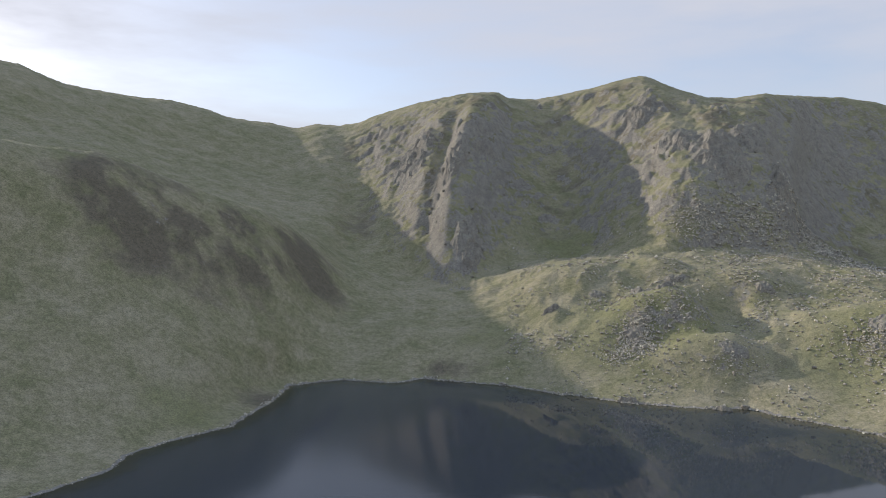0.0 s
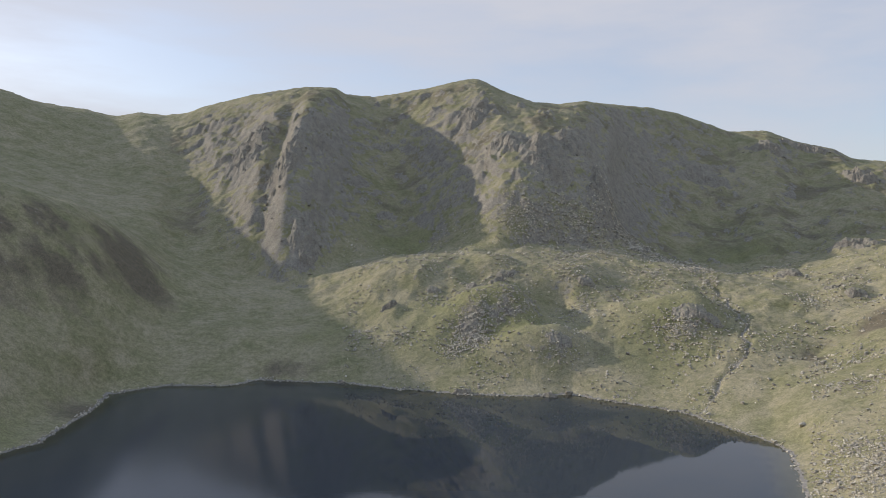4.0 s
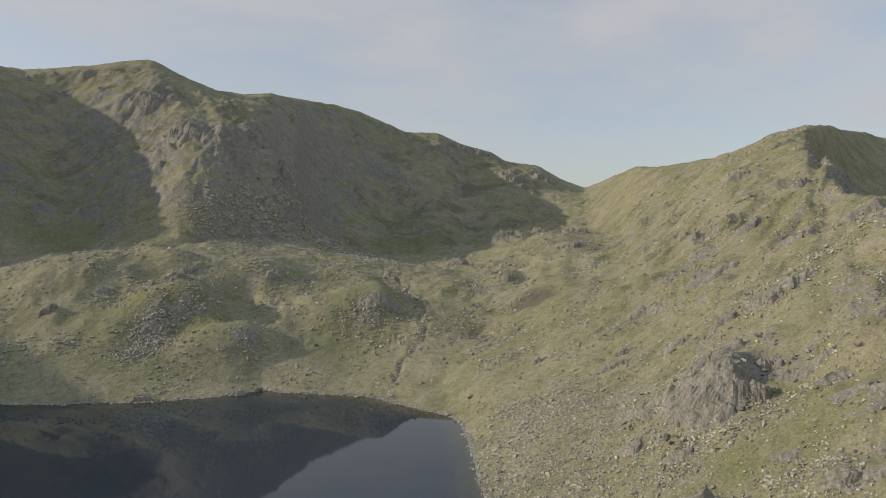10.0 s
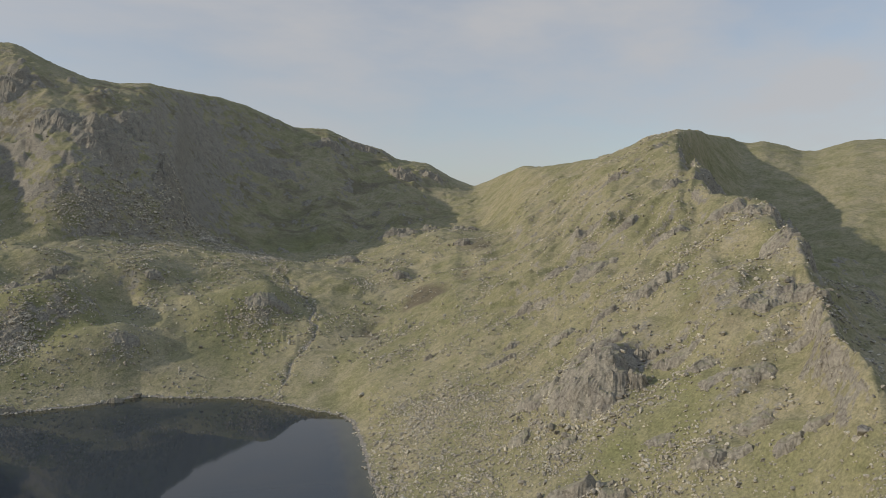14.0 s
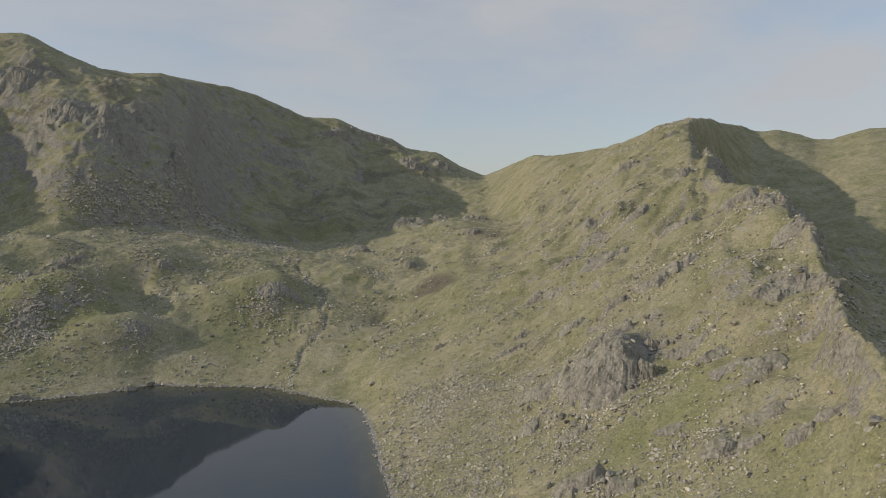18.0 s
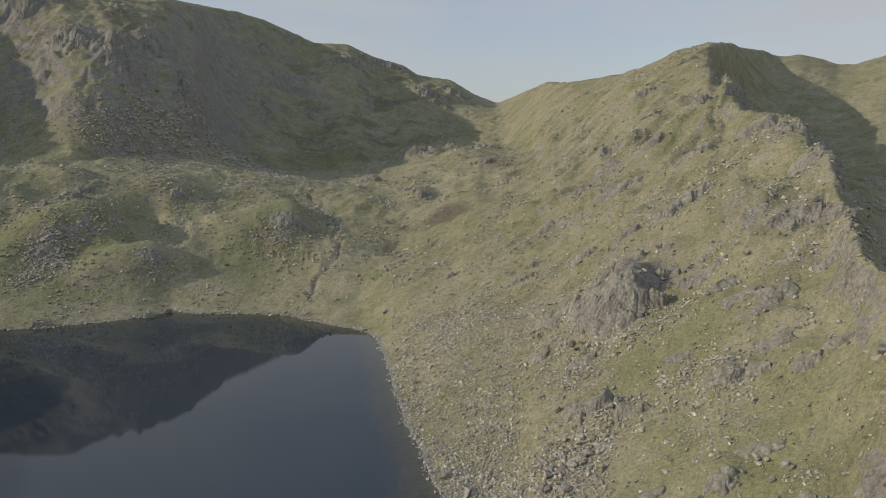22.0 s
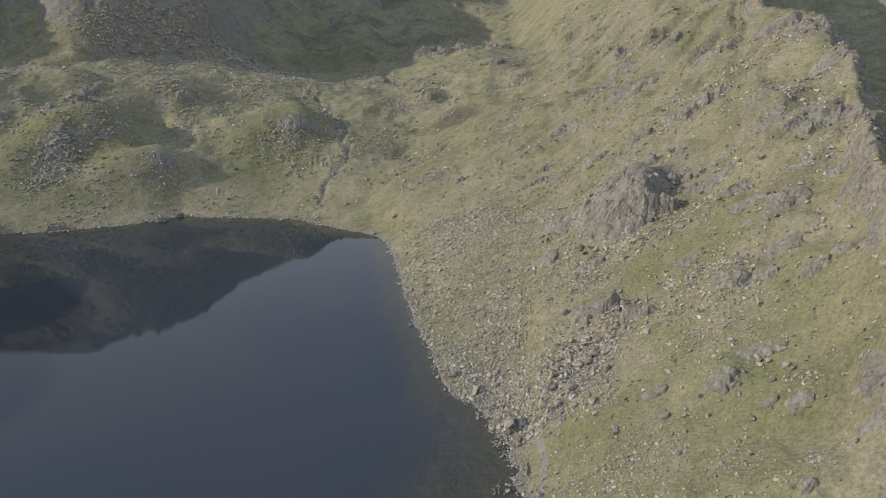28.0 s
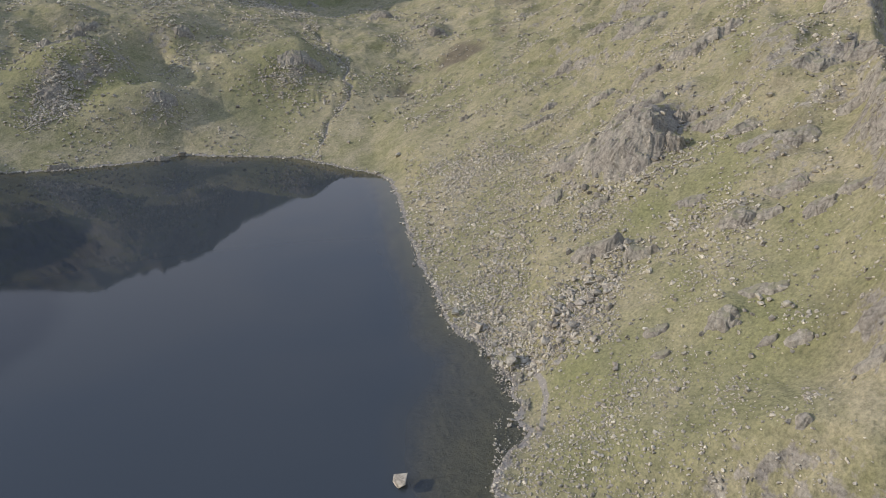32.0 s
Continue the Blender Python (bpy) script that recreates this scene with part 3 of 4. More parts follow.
def water_material():
    """A mirror by Fresnel over peat-dark water that clears towards the shore."""
    m = bpy.data.materials.new("tarn_water")
    m.use_nodes = True
    n, l = m.node_tree.nodes, m.node_tree.links
    n.remove(n["Principled BSDF"])
    pos = n.new("ShaderNodeNewGeometry").outputs["Position"]
    body = n.new("ShaderNodeBsdfDiffuse")
    body.inputs["Color"].default_value = (0.041, 0.050, 0.057, 1)
    clear = n.new("ShaderNodeBsdfTransparent")
    clear.inputs["Color"].default_value = (0.44, 0.47, 0.36, 1)
    inner = n.new("ShaderNodeMixShader")
    deep = ramp(n, [(0.0, (0.06, 0.06, 0.06)), (0.25, (0.42, 0.42, 0.42)), (0.6, (0.86, 0.86, 0.86)), (1.0, (1, 1, 1))])
    l.new(attribute(n, "depth"), deep.inputs["Fac"])
    l.new(deep.outputs["Color"], inner.inputs["Fac"])
    l.new(clear.outputs[0], inner.inputs[1])
    l.new(body.outputs[0], inner.inputs[2])
    gloss = n.new("ShaderNodeBsdfGlossy")
    gloss.inputs["Color"].default_value = (1, 1, 1, 1)
    breeze = noise_node(n, l, pos, 0.012, 3)
    ruffle = ramp(n, [(0.48, (0.004, 0.004, 0.004)), (0.66, (0.04, 0.04, 0.04))])
    l.new(breeze.outputs["Fac"], ruffle.inputs["Fac"])
    # a breeze ruffles the western half
    west = n.new("ShaderNodeMapRange")
    west.inputs["From Min"].default_value, west.inputs["From Max"].default_value = 50, -30
    west.inputs["To Min"].default_value, west.inputs["To Max"].default_value = 0.0, 0.13
    apart = n.new("ShaderNodeSeparateXYZ")
    l.new(pos, apart.inputs[0])
    l.new(apart.outputs["X"], west.inputs["Value"])
    l.new(maths(n, l, "ADD", ruffle.outputs["Color"], west.outputs["Result"]), gloss.inputs["Roughness"])
    wave = noise_node(n, l, pos, 1.1, 3)
    bump = n.new("ShaderNodeBump")
    bump.inputs["Strength"].default_value, bump.inputs["Distance"].default_value = 0.02, 0.12
    l.new(wave.outputs["Fac"], bump.inputs["Height"])
    l.new(bump.outputs["Normal"], gloss.inputs["Normal"])
    fres = n.new("ShaderNodeFresnel")
    fres.inputs["IOR"].default_value = 1.333
    out = n.new("ShaderNodeMixShader")
    l.new(fres.outputs["Fac"], out.inputs["Fac"])
    l.new(inner.outputs[0], out.inputs[1])
    l.new(gloss.outputs[0], out.inputs[2])
    l.new(out.outputs[0], n["Material Output"].inputs["Surface"])
    return m


def bedrock_material():
    """Bare rock with turf growing on its flatter ledges."""
    m, n, l, bsdf = node_material("bedrock")
    geo = n.new("ShaderNodeNewGeometry")
    pos = geo.outputs["Position"]
    col, grainy = stone_colour(n, l, pos)
    small = noise_node(n, l, pos, 0.55, 5, 0.65)
    apart = n.new("ShaderNodeSeparateXYZ")
    l.new(geo.outputs["Normal"], apart.inputs[0])
    ledge = ramp(n, [(0.60, (0, 0, 0)), (0.82, (0.92, 0.92, 0.92))])
    l.new(maths(n, l, "ADD", apart.outputs["Z"], maths(n, l, "MULTIPLY", maths(n, l, "SUBTRACT", small.outputs["Fac"], 0.56), 1.3)), ledge.inputs["Fac"])
    turf = mix(n, l, grainy.outputs["Fac"], (0.17, 0.165, 0.10), (0.33, 0.30, 0.20))
    l.new(mix(n, l, ledge.outputs["Color"], col, turf), bsdf.inputs["Base Color"])
    bsdf.inputs["Roughness"].default_value = 0.93
    bsdf.inputs["Specular IOR Level"].default_value = 0.15
    bump = n.new("ShaderNodeBump")
    bump.inputs["Strength"].default_value, bump.inputs["Distance"].default_value = 0.8, 0.3
    l.new(grainy.outputs["Fac"], bump.inputs["Height"])
    l.new(bump.outputs["Normal"], bsdf.inputs["Normal"])
    return m


FELL, WATER = fell_material(), water_material()
BEDROCK = bedrock_material()
STONE, CRAG = rock_material("boulder_stone", 1.1, 2.1), rock_material("crag_stone", 0.75, 1.1)


# ---- the ground: one sheet of rings, closer where it is nearer ----
def build_ground():
    bearings = np.radians(np.concatenate([np.arange(-38, 84, 0.12), np.arange(87, 318.5, 1.6)]))
    dist = np.concatenate([np.arange(2, 70, 4), 70 * (340 / 70) ** (np.arange(270) / 270), np.arange(340, 560, 1.55), np.arange(560, 800, 1.8), np.arange(800, 1080, 2.8), 1080 * (4200 / 1080) ** (np.arange(31) / 30)])
    b, d = np.meshgrid(bearings, dist, indexing="ij")
    x, y = d * np.sin(b), d * np.cos(b)
    z, rock, fern_shade, lush, worn = land(x, y, True)
    # turf gives way to rock where the ground is steep
    steep = np.hypot(np.gradient(z, dist, axis=1), np.gradient(z, bearings, axis=0) / d)
    turn = np.degrees(b)
    craggy = ease(-9, -6, turn) * (1 - ease(45, 48, turn) * ease(420, 470, d))
    rock = np.where(d > 250, np.clip(0.35 * rock + (0.09 * ease(500, 560, d) + 0.52 * ease(0.7, 1.5, steep)) * craggy, 0, 1.0), np.maximum(0.75 * rock, 0.5 * ease(1.1, 2.0, steep)))
    nb, nd = b.shape
    verts = np.stack([x, y, z], -1).reshape(-1, 3)
    i = np.arange(nb)[:, None]
    k = np.arange(nd - 1)[None, :]
    j = (i + 1) % nb
    quads = np.stack([i * nd + k, i * nd + k + 1, j * nd + k + 1, j * nd + k], -1).reshape(-1, 4)
    # the middle closes with a fan
    centre = len(verts)
    verts = np.vstack([verts, [[0, 0, float(z[:, 0].mean())]]])
    fan = np.stack([np.full(nb, centre), np.arange(nb) * nd, ((np.arange(nb) + 1) % nb) * nd], -1)
    me = bpy.data.meshes.new("ground")
    me.vertices.add(len(verts))
    me.vertices.foreach_set("co", verts.ravel().astype(np.float32))
    loops = np.concatenate([quads.ravel(), fan.ravel()])
    me.loops.add(len(loops))
    me.loops.foreach_set("vertex_index", loops.astype(np.int32))
    me.polygons.add(len(quads) + nb)
    me.polygons.foreach_set("loop_start", np.concatenate([np.arange(len(quads)) * 4, len(quads) * 4 + np.arange(nb) * 3]).astype(np.int32))
    me.polygons.foreach_set("use_smooth", np.ones(len(quads) + nb, bool))
    me.update(calc_edges=True)
    me.validate()
    for name, values in (("rock", rock), ("bracken_shade", fern_shade), ("lush", lush), ("worn", worn)):
        at = me.attributes.new(name, "FLOAT", "POINT")
        at.data.foreach_set("value", np.append(values.ravel(), 0).astype(np.float32))
    me.materials.append(FELL)
    return tagged(new("ground", me), "grassy fellside with grey crags round a mountain tarn", "hillside", kind="structure")


ground = build_ground()


def build_water():
    """A sheet over the whole tarn that runs a little way under the banks, with its depth at each point."""
    q = np.array(SHORE + SHORE_BEHIND, float)
    step = 3.0
    gx = np.arange(q[:, 0].min() - 12, q[:, 0].max() + 12, step)
    gy = np.arange(q[:, 1].min() - 12, q[:, 1].max() + 12, step)
    x, y = np.meshgrid(gx, gy, indexing="ij")
    keep = shore_distance(x, y) < 9
    z, _ = land(x, y)
    index = -np.ones(x.shape, int)
    index[keep] = np.arange(keep.sum())
    a, b, c, d = index[:-1, :-1], index[1:, :-1], index[1:, 1:], index[:-1, 1:]
    whole = (a >= 0) & (b >= 0) & (c >= 0) & (d >= 0)
    me = bpy.data.meshes.new("water")
    me.from_pydata(np.stack([x[keep], y[keep], 0 * x[keep]], -1).tolist(), [], np.stack([a, b, c, d], -1)[whole].tolist())
    at = me.attributes.new("depth", "FLOAT", "POINT")
    at.data.foreach_set("value", np.clip(-z[keep] / 3.0, 0, 1).astype(np.float32))
    me.polygons.foreach_set("use_smooth", np.ones(len(me.polygons), bool))
    me.materials.append(WATER)
    return tagged(new("water", me), "still dark tarn water reflecting the fells and sky", "lake", kind="structure")


water = build_water()
water.visible_shadow = False


# ---- stones ----
def block_mesh(name, seed, points=13, flat=0.75):
    """An angular block: the hull of a few points, with worn corners."""
    rnd = random.Random(seed)
    bm = bmesh.new()
    for _ in range(points):
        v = Vector((rnd.gauss(0, 1), rnd.gauss(0, 1), rnd.gauss(0, 1))).normalized() * rnd.uniform(0.85, 1.1)
        # squarish rather than round
        p = 3.2
        v = v / ((abs(v.x) ** p + abs(v.y) ** p + abs(v.z) ** p) ** (1 / p) + 0.05)
        bm.verts.new((v.x * rnd.uniform(0.8, 1.1), v.y * rnd.uniform(0.6, 0.9), v.z * flat))
    hull = bmesh.ops.convex_hull(bm, input=bm.verts[:])
    loose = [v for v in bm.verts if not v.link_faces]
    bmesh.ops.delete(bm, geom=loose, context="VERTS")
    bmesh.ops.triangulate(bm, faces=bm.faces[:])
    bmesh.ops.recalc_face_normals(bm, faces=bm.faces[:])
    me = bpy.data.meshes.new(name)
    bm.to_mesh(me)
    bm.free()
    return me


SHAPES = []
for seed in range(14):
    me = block_mesh("stone_shape", seed, 11 if seed < 8 else 15, 0.5 + 0.05 * (seed % 8))
    SHAPES.append((np.array([v.co[:] for v in me.vertices]), np.array([p.vertices[:] for p in me.polygons])))
    bpy.data.meshes.remove(me)
rng = np.random.default_rng(7)


def turns(n, tilt):
    """Random turns about z with some tilt, as n 3 x 3 matrices."""
    a, b, c = rng.uniform(0, 6.283, n), rng.normal(0, tilt, n), rng.normal(0, tilt, n)
    ca, sa, cb, sb_, cc, sc = np.cos(a), np.sin(a), np.cos(b), np.sin(b), np.cos(c), np.sin(c)
    o, e = np.zeros(n), np.ones(n)
    rz = np.stack([ca, -sa, o, sa, ca, o, o, o, e], -1).reshape(n, 3, 3)
    rx = np.stack([e, o, o, o, cb, -sb_, o, sb_, cb], -1).reshape(n, 3, 3)
    ry = np.stack([cc, o, sc, o, e, o, -sc, o, cc], -1).reshape(n, 3, 3)
    return rx @ ry @ rz


def stones(name, label, x, y, size, sink=0.25, tilt=0.25, category="scree"):
    """Many stones lying on the ground at x, y as one mesh."""
    z = land(x, y)[0]
    keep = z > -0.22
    x, y, z, size = x[keep], y[keep], z[keep], size[keep]
    n = len(x)
    rot = turns(n, tilt) * (size[:, None, None] * rng.uniform(0.8, 1.2, (n, 1, 3)))
    kind = rng.integers(0, len(SHAPES), n)
    verts, faces, base = [], [], 0
    for k, (v, f) in enumerate(SHAPES):
        who = np.where(kind == k)[0]
        if not len(who):
            continue
        p = np.einsum("nij,vj->nvi", rot[who], v) + np.stack([x, y, z + size * (0.5 - sink)], -1)[who][:, None, :]
        verts.append(p.reshape(-1, 3))
        faces.append((f[None] + base + (np.arange(len(who)) * len(v))[:, None, None]).reshape(-1, 3))
        base += len(who) * len(v)
    verts, faces = np.concatenate(verts), np.concatenate(faces)
    me = bpy.data.meshes.new(name)
    me.vertices.add(len(verts))
    me.vertices.foreach_set("co", verts.ravel().astype(np.float32))
    me.loops.add(faces.size)
    me.loops.foreach_set("vertex_index", faces.ravel().astype(np.int32))
    me.polygons.add(len(faces))
    me.polygons.foreach_set("loop_start", (np.arange(len(faces)) * 3).astype(np.int32))
    me.polygons.foreach_set("use_smooth", np.zeros(len(faces), bool))
    me.update(calc_edges=True)
    me.materials.append(STONE)
    return tagged(new(name, me), label, category, kind="stuff")


def sizes(n, small, large, steep=2.2):
    """Many small, few large."""
    u = rng.uniform(0, 1, n)
    return 0.5 * small * (1 - u * (1 - (small / large) ** steep)) ** (-1 / steep)


def patch(items, grow=1.15):
    """Places in loose patches: bearing, distance, half width in degrees, half depth, number, smallest and largest stone."""
    xs, ys, ss = [], [], []
    for b, d, wb, wd, n, lo, hi in items:
        bb, dd = radians(1) * rng.normal(b, wb * 0.6, n), rng.normal(d, wd * 0.6, n)
        xs.append(dd * np.sin(bb)), ys.append(dd * np.cos(bb)), ss.append(sizes(n, lo * grow, hi * grow))
    return np.concatenate(xs), np.concatenate(ys), np.concatenate(ss)


def strewn(b0, b1, d0, d1, n, lo, hi, seed, gather=0.15):
    """Places strewn over a stretch of fell, thicker here and thinner there."""
    bb, dd = radians(1) * rng.uniform(b0, b1, 4 * n), np.sqrt(rng.uniform(d0 ** 2, d1 ** 2, 4 * n))
    x, y = dd * np.sin(bb), dd * np.cos(bb)
    want = ease(-gather, 0.5, fbm(x / 28, y / 28, 4, seed)) + 0.04
    keep = np.where(rng.uniform(0, 1, 4 * n) < want)[0][:n]
    return x[keep], y[keep], sizes(len(keep), lo, hi)


SCREE = [(20.4, 480, 2.2, 10, 700, 0.8, 2.6), (23.9, 498, 2.0, 14, 900, 0.8, 3.2), (27.4, 552, 1.6, 22, 900, 0.8, 3.2), (28.6, 530, 1.8, 22, 900, 0.8, 3.0), (31.2, 505, 1.8, 24, 800, 0.7, 2.6), (33.4, 440, 1.2, 14, 240, 0.6, 2.0),
         (25.6, 520, 0.9, 14, 220, 0.7, 2.4), (25.0, 460, 2.6, 16, 360, 0.6, 2.0), (29.0, 425, 2.4, 16, 300, 0.6, 2.0), (22.0, 440, 2.5, 14, 220, 0.6, 1.8)]
stones("scree", "grey scree and blocks under the crag", *patch(SCREE))
KNOLL_STONES = [(15.6, 347, 1.5, 11, 1300, 0.6, 2.0), (31.5, 342, 2.2, 8, 260, 0.6, 1.8), (13.9, 336, 1.2, 6, 260, 0.5, 1.7), (18.5, 360, 2.4, 8, 260, 0.6, 2.0), (22.5, 326, 2.0, 7, 260, 0.5, 1.8), (24.5, 375, 1.0, 12, 200, 0.6, 1.8), (31.5, 346, 2.0, 8, 240, 0.6, 1.9),
                (12.5, 382, 2.5, 8, 160, 0.6, 1.8), (23, 405, 2.5, 12, 260, 0.6, 2.0), (34, 415, 0.8, 10, 120, 0.6, 1.8)]
stones("boulder_field", "pale boulders strewn over the grassy knoll", *patch(KNOLL_STONES))
stones("strewn_stones", "scattered stones on rough grass above the tarn", *strewn(5, 51, 288, 520, 8500, 0.7, 2.4, 131))
stones("strewn_stones", "scattered stones on the sunlit fellside", *strewn(41, 80, 110, 330, 14500, 0.44, 1.7, 137))
stones("strewn_stones", "scattered stones on the upper fellside", *strewn(50, 72, 330, 520, 3200, 0.7, 2.2, 139))
stones("strewn_stones", "small stones in close-cropped grass", *strewn(49, 82, 78, 135, 4500, 0.26, 1.0, 149))
stones("strewn_stones", "loose pale stones thick on the bank above the tarn", *strewn(42.5, 60, 112, 235, 9000, 0.34, 1.25, 151, 0.35))
NEAR_FIELD = [(58.3, 137, 2.4, 7, 240, 0.35, 1.6), (56.8, 130, 2.6, 8, 320, 0.35, 1.6), (55.2, 124, 2.4, 7, 260, 0.35, 1.5), (53.6, 118, 2.0, 6, 180, 0.35, 1.4), (51.5, 128, 2.4, 9, 240, 0.3, 1.0), (50, 150, 4.5, 22, 1600, 0.2, 0.9), (48, 185, 4.5, 32, 1900, 0.26, 1.05), (46, 225, 3.5, 26, 1000, 0.34, 1.3),
              (56.5, 121, 1.6, 2.5, 420, 0.2, 0.6), (62, 100, 5, 9, 500, 0.16, 0.6), (52, 215, 4, 40, 700, 0.3, 0.8), (47, 138, 1.6, 5, 160, 0.3, 1.3), (60, 168, 3, 8, 300, 0.4, 1.6), (57.0, 160, 2, 6, 220, 0.4, 1.4), (66, 145, 2, 6, 200, 0.3, 1.2), (70.0, 95, 1.6, 4, 160, 0.2, 0.7), (75.6, 89, 0.6, 2, 80, 0.2, 0.7),
              (65, 100, 3, 6, 200, 0.2, 0.9)]
stones("boulder_field", "grey boulders tumbled down the bank", *patch(NEAR_FIELD))


def along(line, n, spread):
    q = np.array([(d * math.sin(radians(b)), d * math.cos(radians(b))) for b, d in line])
    return along_xy(q, n, spread)


def along_xy(q, n, spread):
    seg = np.hypot(*(q[1:] - q[:-1]).T)
    s = rng.uniform(0, seg.sum(), n)
    at = np.concatenate([[0], np.cumsum(seg)])
    return np.interp(s, at, q[:, 0]) + rng.normal(0, spread, n), np.interp(s, at, q[:, 1]) + rng.normal(0, spread, n)


bx_, by_ = along(BECK, 620, 1.7)
stones("beck_stones", "dark stones in the narrow rocky beck", bx_, by_, sizes(620, 0.5, 2.0), category="stones")
sx_, sy_ = along_xy(np.array(SHORE, float), 1500, 1.1)
stones("shore_stones", "pale stones along the water's edge", sx_, sy_, sizes(1500, 0.6, 2.2) * np.clip(np.hypot(sx_, sy_) / 300, 0.5, 1), sink=0.3, category="stones")


# ---- crags: rock faces of many broken blocks ----
SHAPE_MESHES = []
for v, f in SHAPES:
    me = bpy.data.meshes.new("block")
    me.from_pydata(v.tolist(), [], f.tolist())
    me.materials.append(CRAG)
    SHAPE_MESHES.append(me)


def rock_face(bearing, dist, width, depth, height, seed, base, rough=1.0):
    """Bedrock that breaks out of the slope: jointed plates, steep in front, running into the hill behind."""
    b0 = radians(bearing)
    cell = min(max(width / 26, 0.22), 1.1)
    e1, e2 = np.meshgrid(np.arange(-1.12 * width, 1.12 * width, cell), np.arange(-1.12 * depth, 1.12 * depth, cell), indexing="ij")
    x = dist * math.sin(b0) + e1 * math.cos(b0) + e2 * math.sin(b0)
    y = dist * math.cos(b0) - e1 * math.sin(b0) + e2 * math.cos(b0)
    ground_z = land(x, y)[0]
    side = np.where(e1 > 0, e1 / (0.92 * width), e1 / width)
    q = np.hypot(side, e2 / depth) + 0.36 * fbm(x / (0.5 * width), y / (0.5 * width), 4, seed)
    # steep in front and on the shaded side, sinking gently into the turf behind
    inner = 0.28 + 0.3 * ease(0.4, -0.6, e2 / depth) * ease(-0.8, 0.4, e1 / width)
    body = ease(0, 1, (1.0 - q) / (1.0 - inner))
    fade = 0.3 + 0.7 * ease(1.0, -0.5, e2 / depth)
    along_, across = 0.85 * e1 + 0.53 * e2, -0.53 * e1 + 0.85 * e2
    warp = fbm(x / 5, y / 5, 3, seed + 3)
    k = min(max(height / 2.4, 0.55), 1.4 if height < 6 else 1.7)
    plates = 0.6 * facets(along_ / (2.0 * k) + warp, across / (4.4 * k) + 0.6 * warp, seed + 5) + 0.3 * facets(along_ / (0.8 * k) + warp, across / (1.7 * k), seed + 11) + 0.16 * ridged(along_ / 1.3 / k, across / 3.0 / k, 3, seed + 17)
    z = ground_z + body * (height * fade * (0.8 + 0.5 * fbm(x / 4 / k, y / 4 / k, 2, seed + 21)) + rough * k * plates) - 0.9 * (1 - body)
    # cut off where it would show above the skyline from the camera
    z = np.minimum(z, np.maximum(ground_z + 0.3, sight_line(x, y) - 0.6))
    nb, nd = x.shape
    origin = np.array(base.location[:])
    verts = np.stack([x, y, z], -1).reshape(-1, 3) - origin
    i, j = np.meshgrid(np.arange(nb - 1), np.arange(nd - 1), indexing="ij")
    quads = np.stack([i * nd + j, (i + 1) * nd + j, (i + 1) * nd + j + 1, i * nd + j + 1], -1).reshape(-1, 4)
    quads = quads[body.reshape(-1)[quads].max(1) > 0.0]
    me = bpy.data.meshes.new("rock_face")
    me.from_pydata(verts.tolist(), [], quads.tolist())
    me.polygons.foreach_set("use_smooth", np.zeros(len(quads), bool))
    me.materials.append(BEDROCK)
    ob = new("rock_face", me)
    ob.parent = base
    return ob


def outcrop(label, bearing, dist, width, depth, height, n, seed):
    """A rock boss in the hillside, with fallen blocks on and round it."""
    r = random.Random(seed)
    b0 = radians(bearing)
    right, away = Vector((math.cos(b0), -math.sin(b0), 0)), Vector((math.sin(b0), math.cos(b0), 0))
    base = new("rock_outcrop")
    base.location = away * dist + Vector((0, 0, float(land(np.array([(away * dist).x]), np.array([(away * dist).y]))[0][0])))
    tagged(base, label, "rock", "crags on the fell")
    rock_face(bearing, dist, width, depth, height, seed, base, 0.25 if "flat-topped" in label else 0.5 if "weathered" in label else 1.0)
    places, girths = [], []
    for _ in range(n):
        a, q = r.gauss(-1.2, 1.3), r.uniform(0.7, 1.2)
        places.append(away * (dist + q * math.sin(a) * depth) + right * (q * math.cos(a) * width))
        girths.append(r.uniform(0.3, 1.0) ** 1.6 * min(0.2 * width, 0.5 * height + 0.3, 2.6))
    ground_z = land(np.array([p.x for p in places]), np.array([p.y for p in places]))[0]
    # room left under the camera's line to the crest
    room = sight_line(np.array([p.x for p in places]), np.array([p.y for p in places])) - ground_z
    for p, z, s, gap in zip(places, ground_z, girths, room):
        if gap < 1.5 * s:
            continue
        ob = new("block", SHAPE_MESHES[r.randrange(len(SHAPE_MESHES))])
        ob.parent = base
        ob.matrix_basis = (Matrix.Translation(Vector((p.x, p.y, z + 0.1 * s)) - base.location) @ Matrix.Rotation(r.uniform(0, 6.28), 4, "Z") @ Matrix.Rotation(r.gauss(0.1, 0.25), 4, "Y")
                           @ Matrix.Diagonal((s * r.uniform(0.7, 1.1), s * r.uniform(0.6, 1.0), s * r.uniform(0.7, 1.1), 1)))
    return base


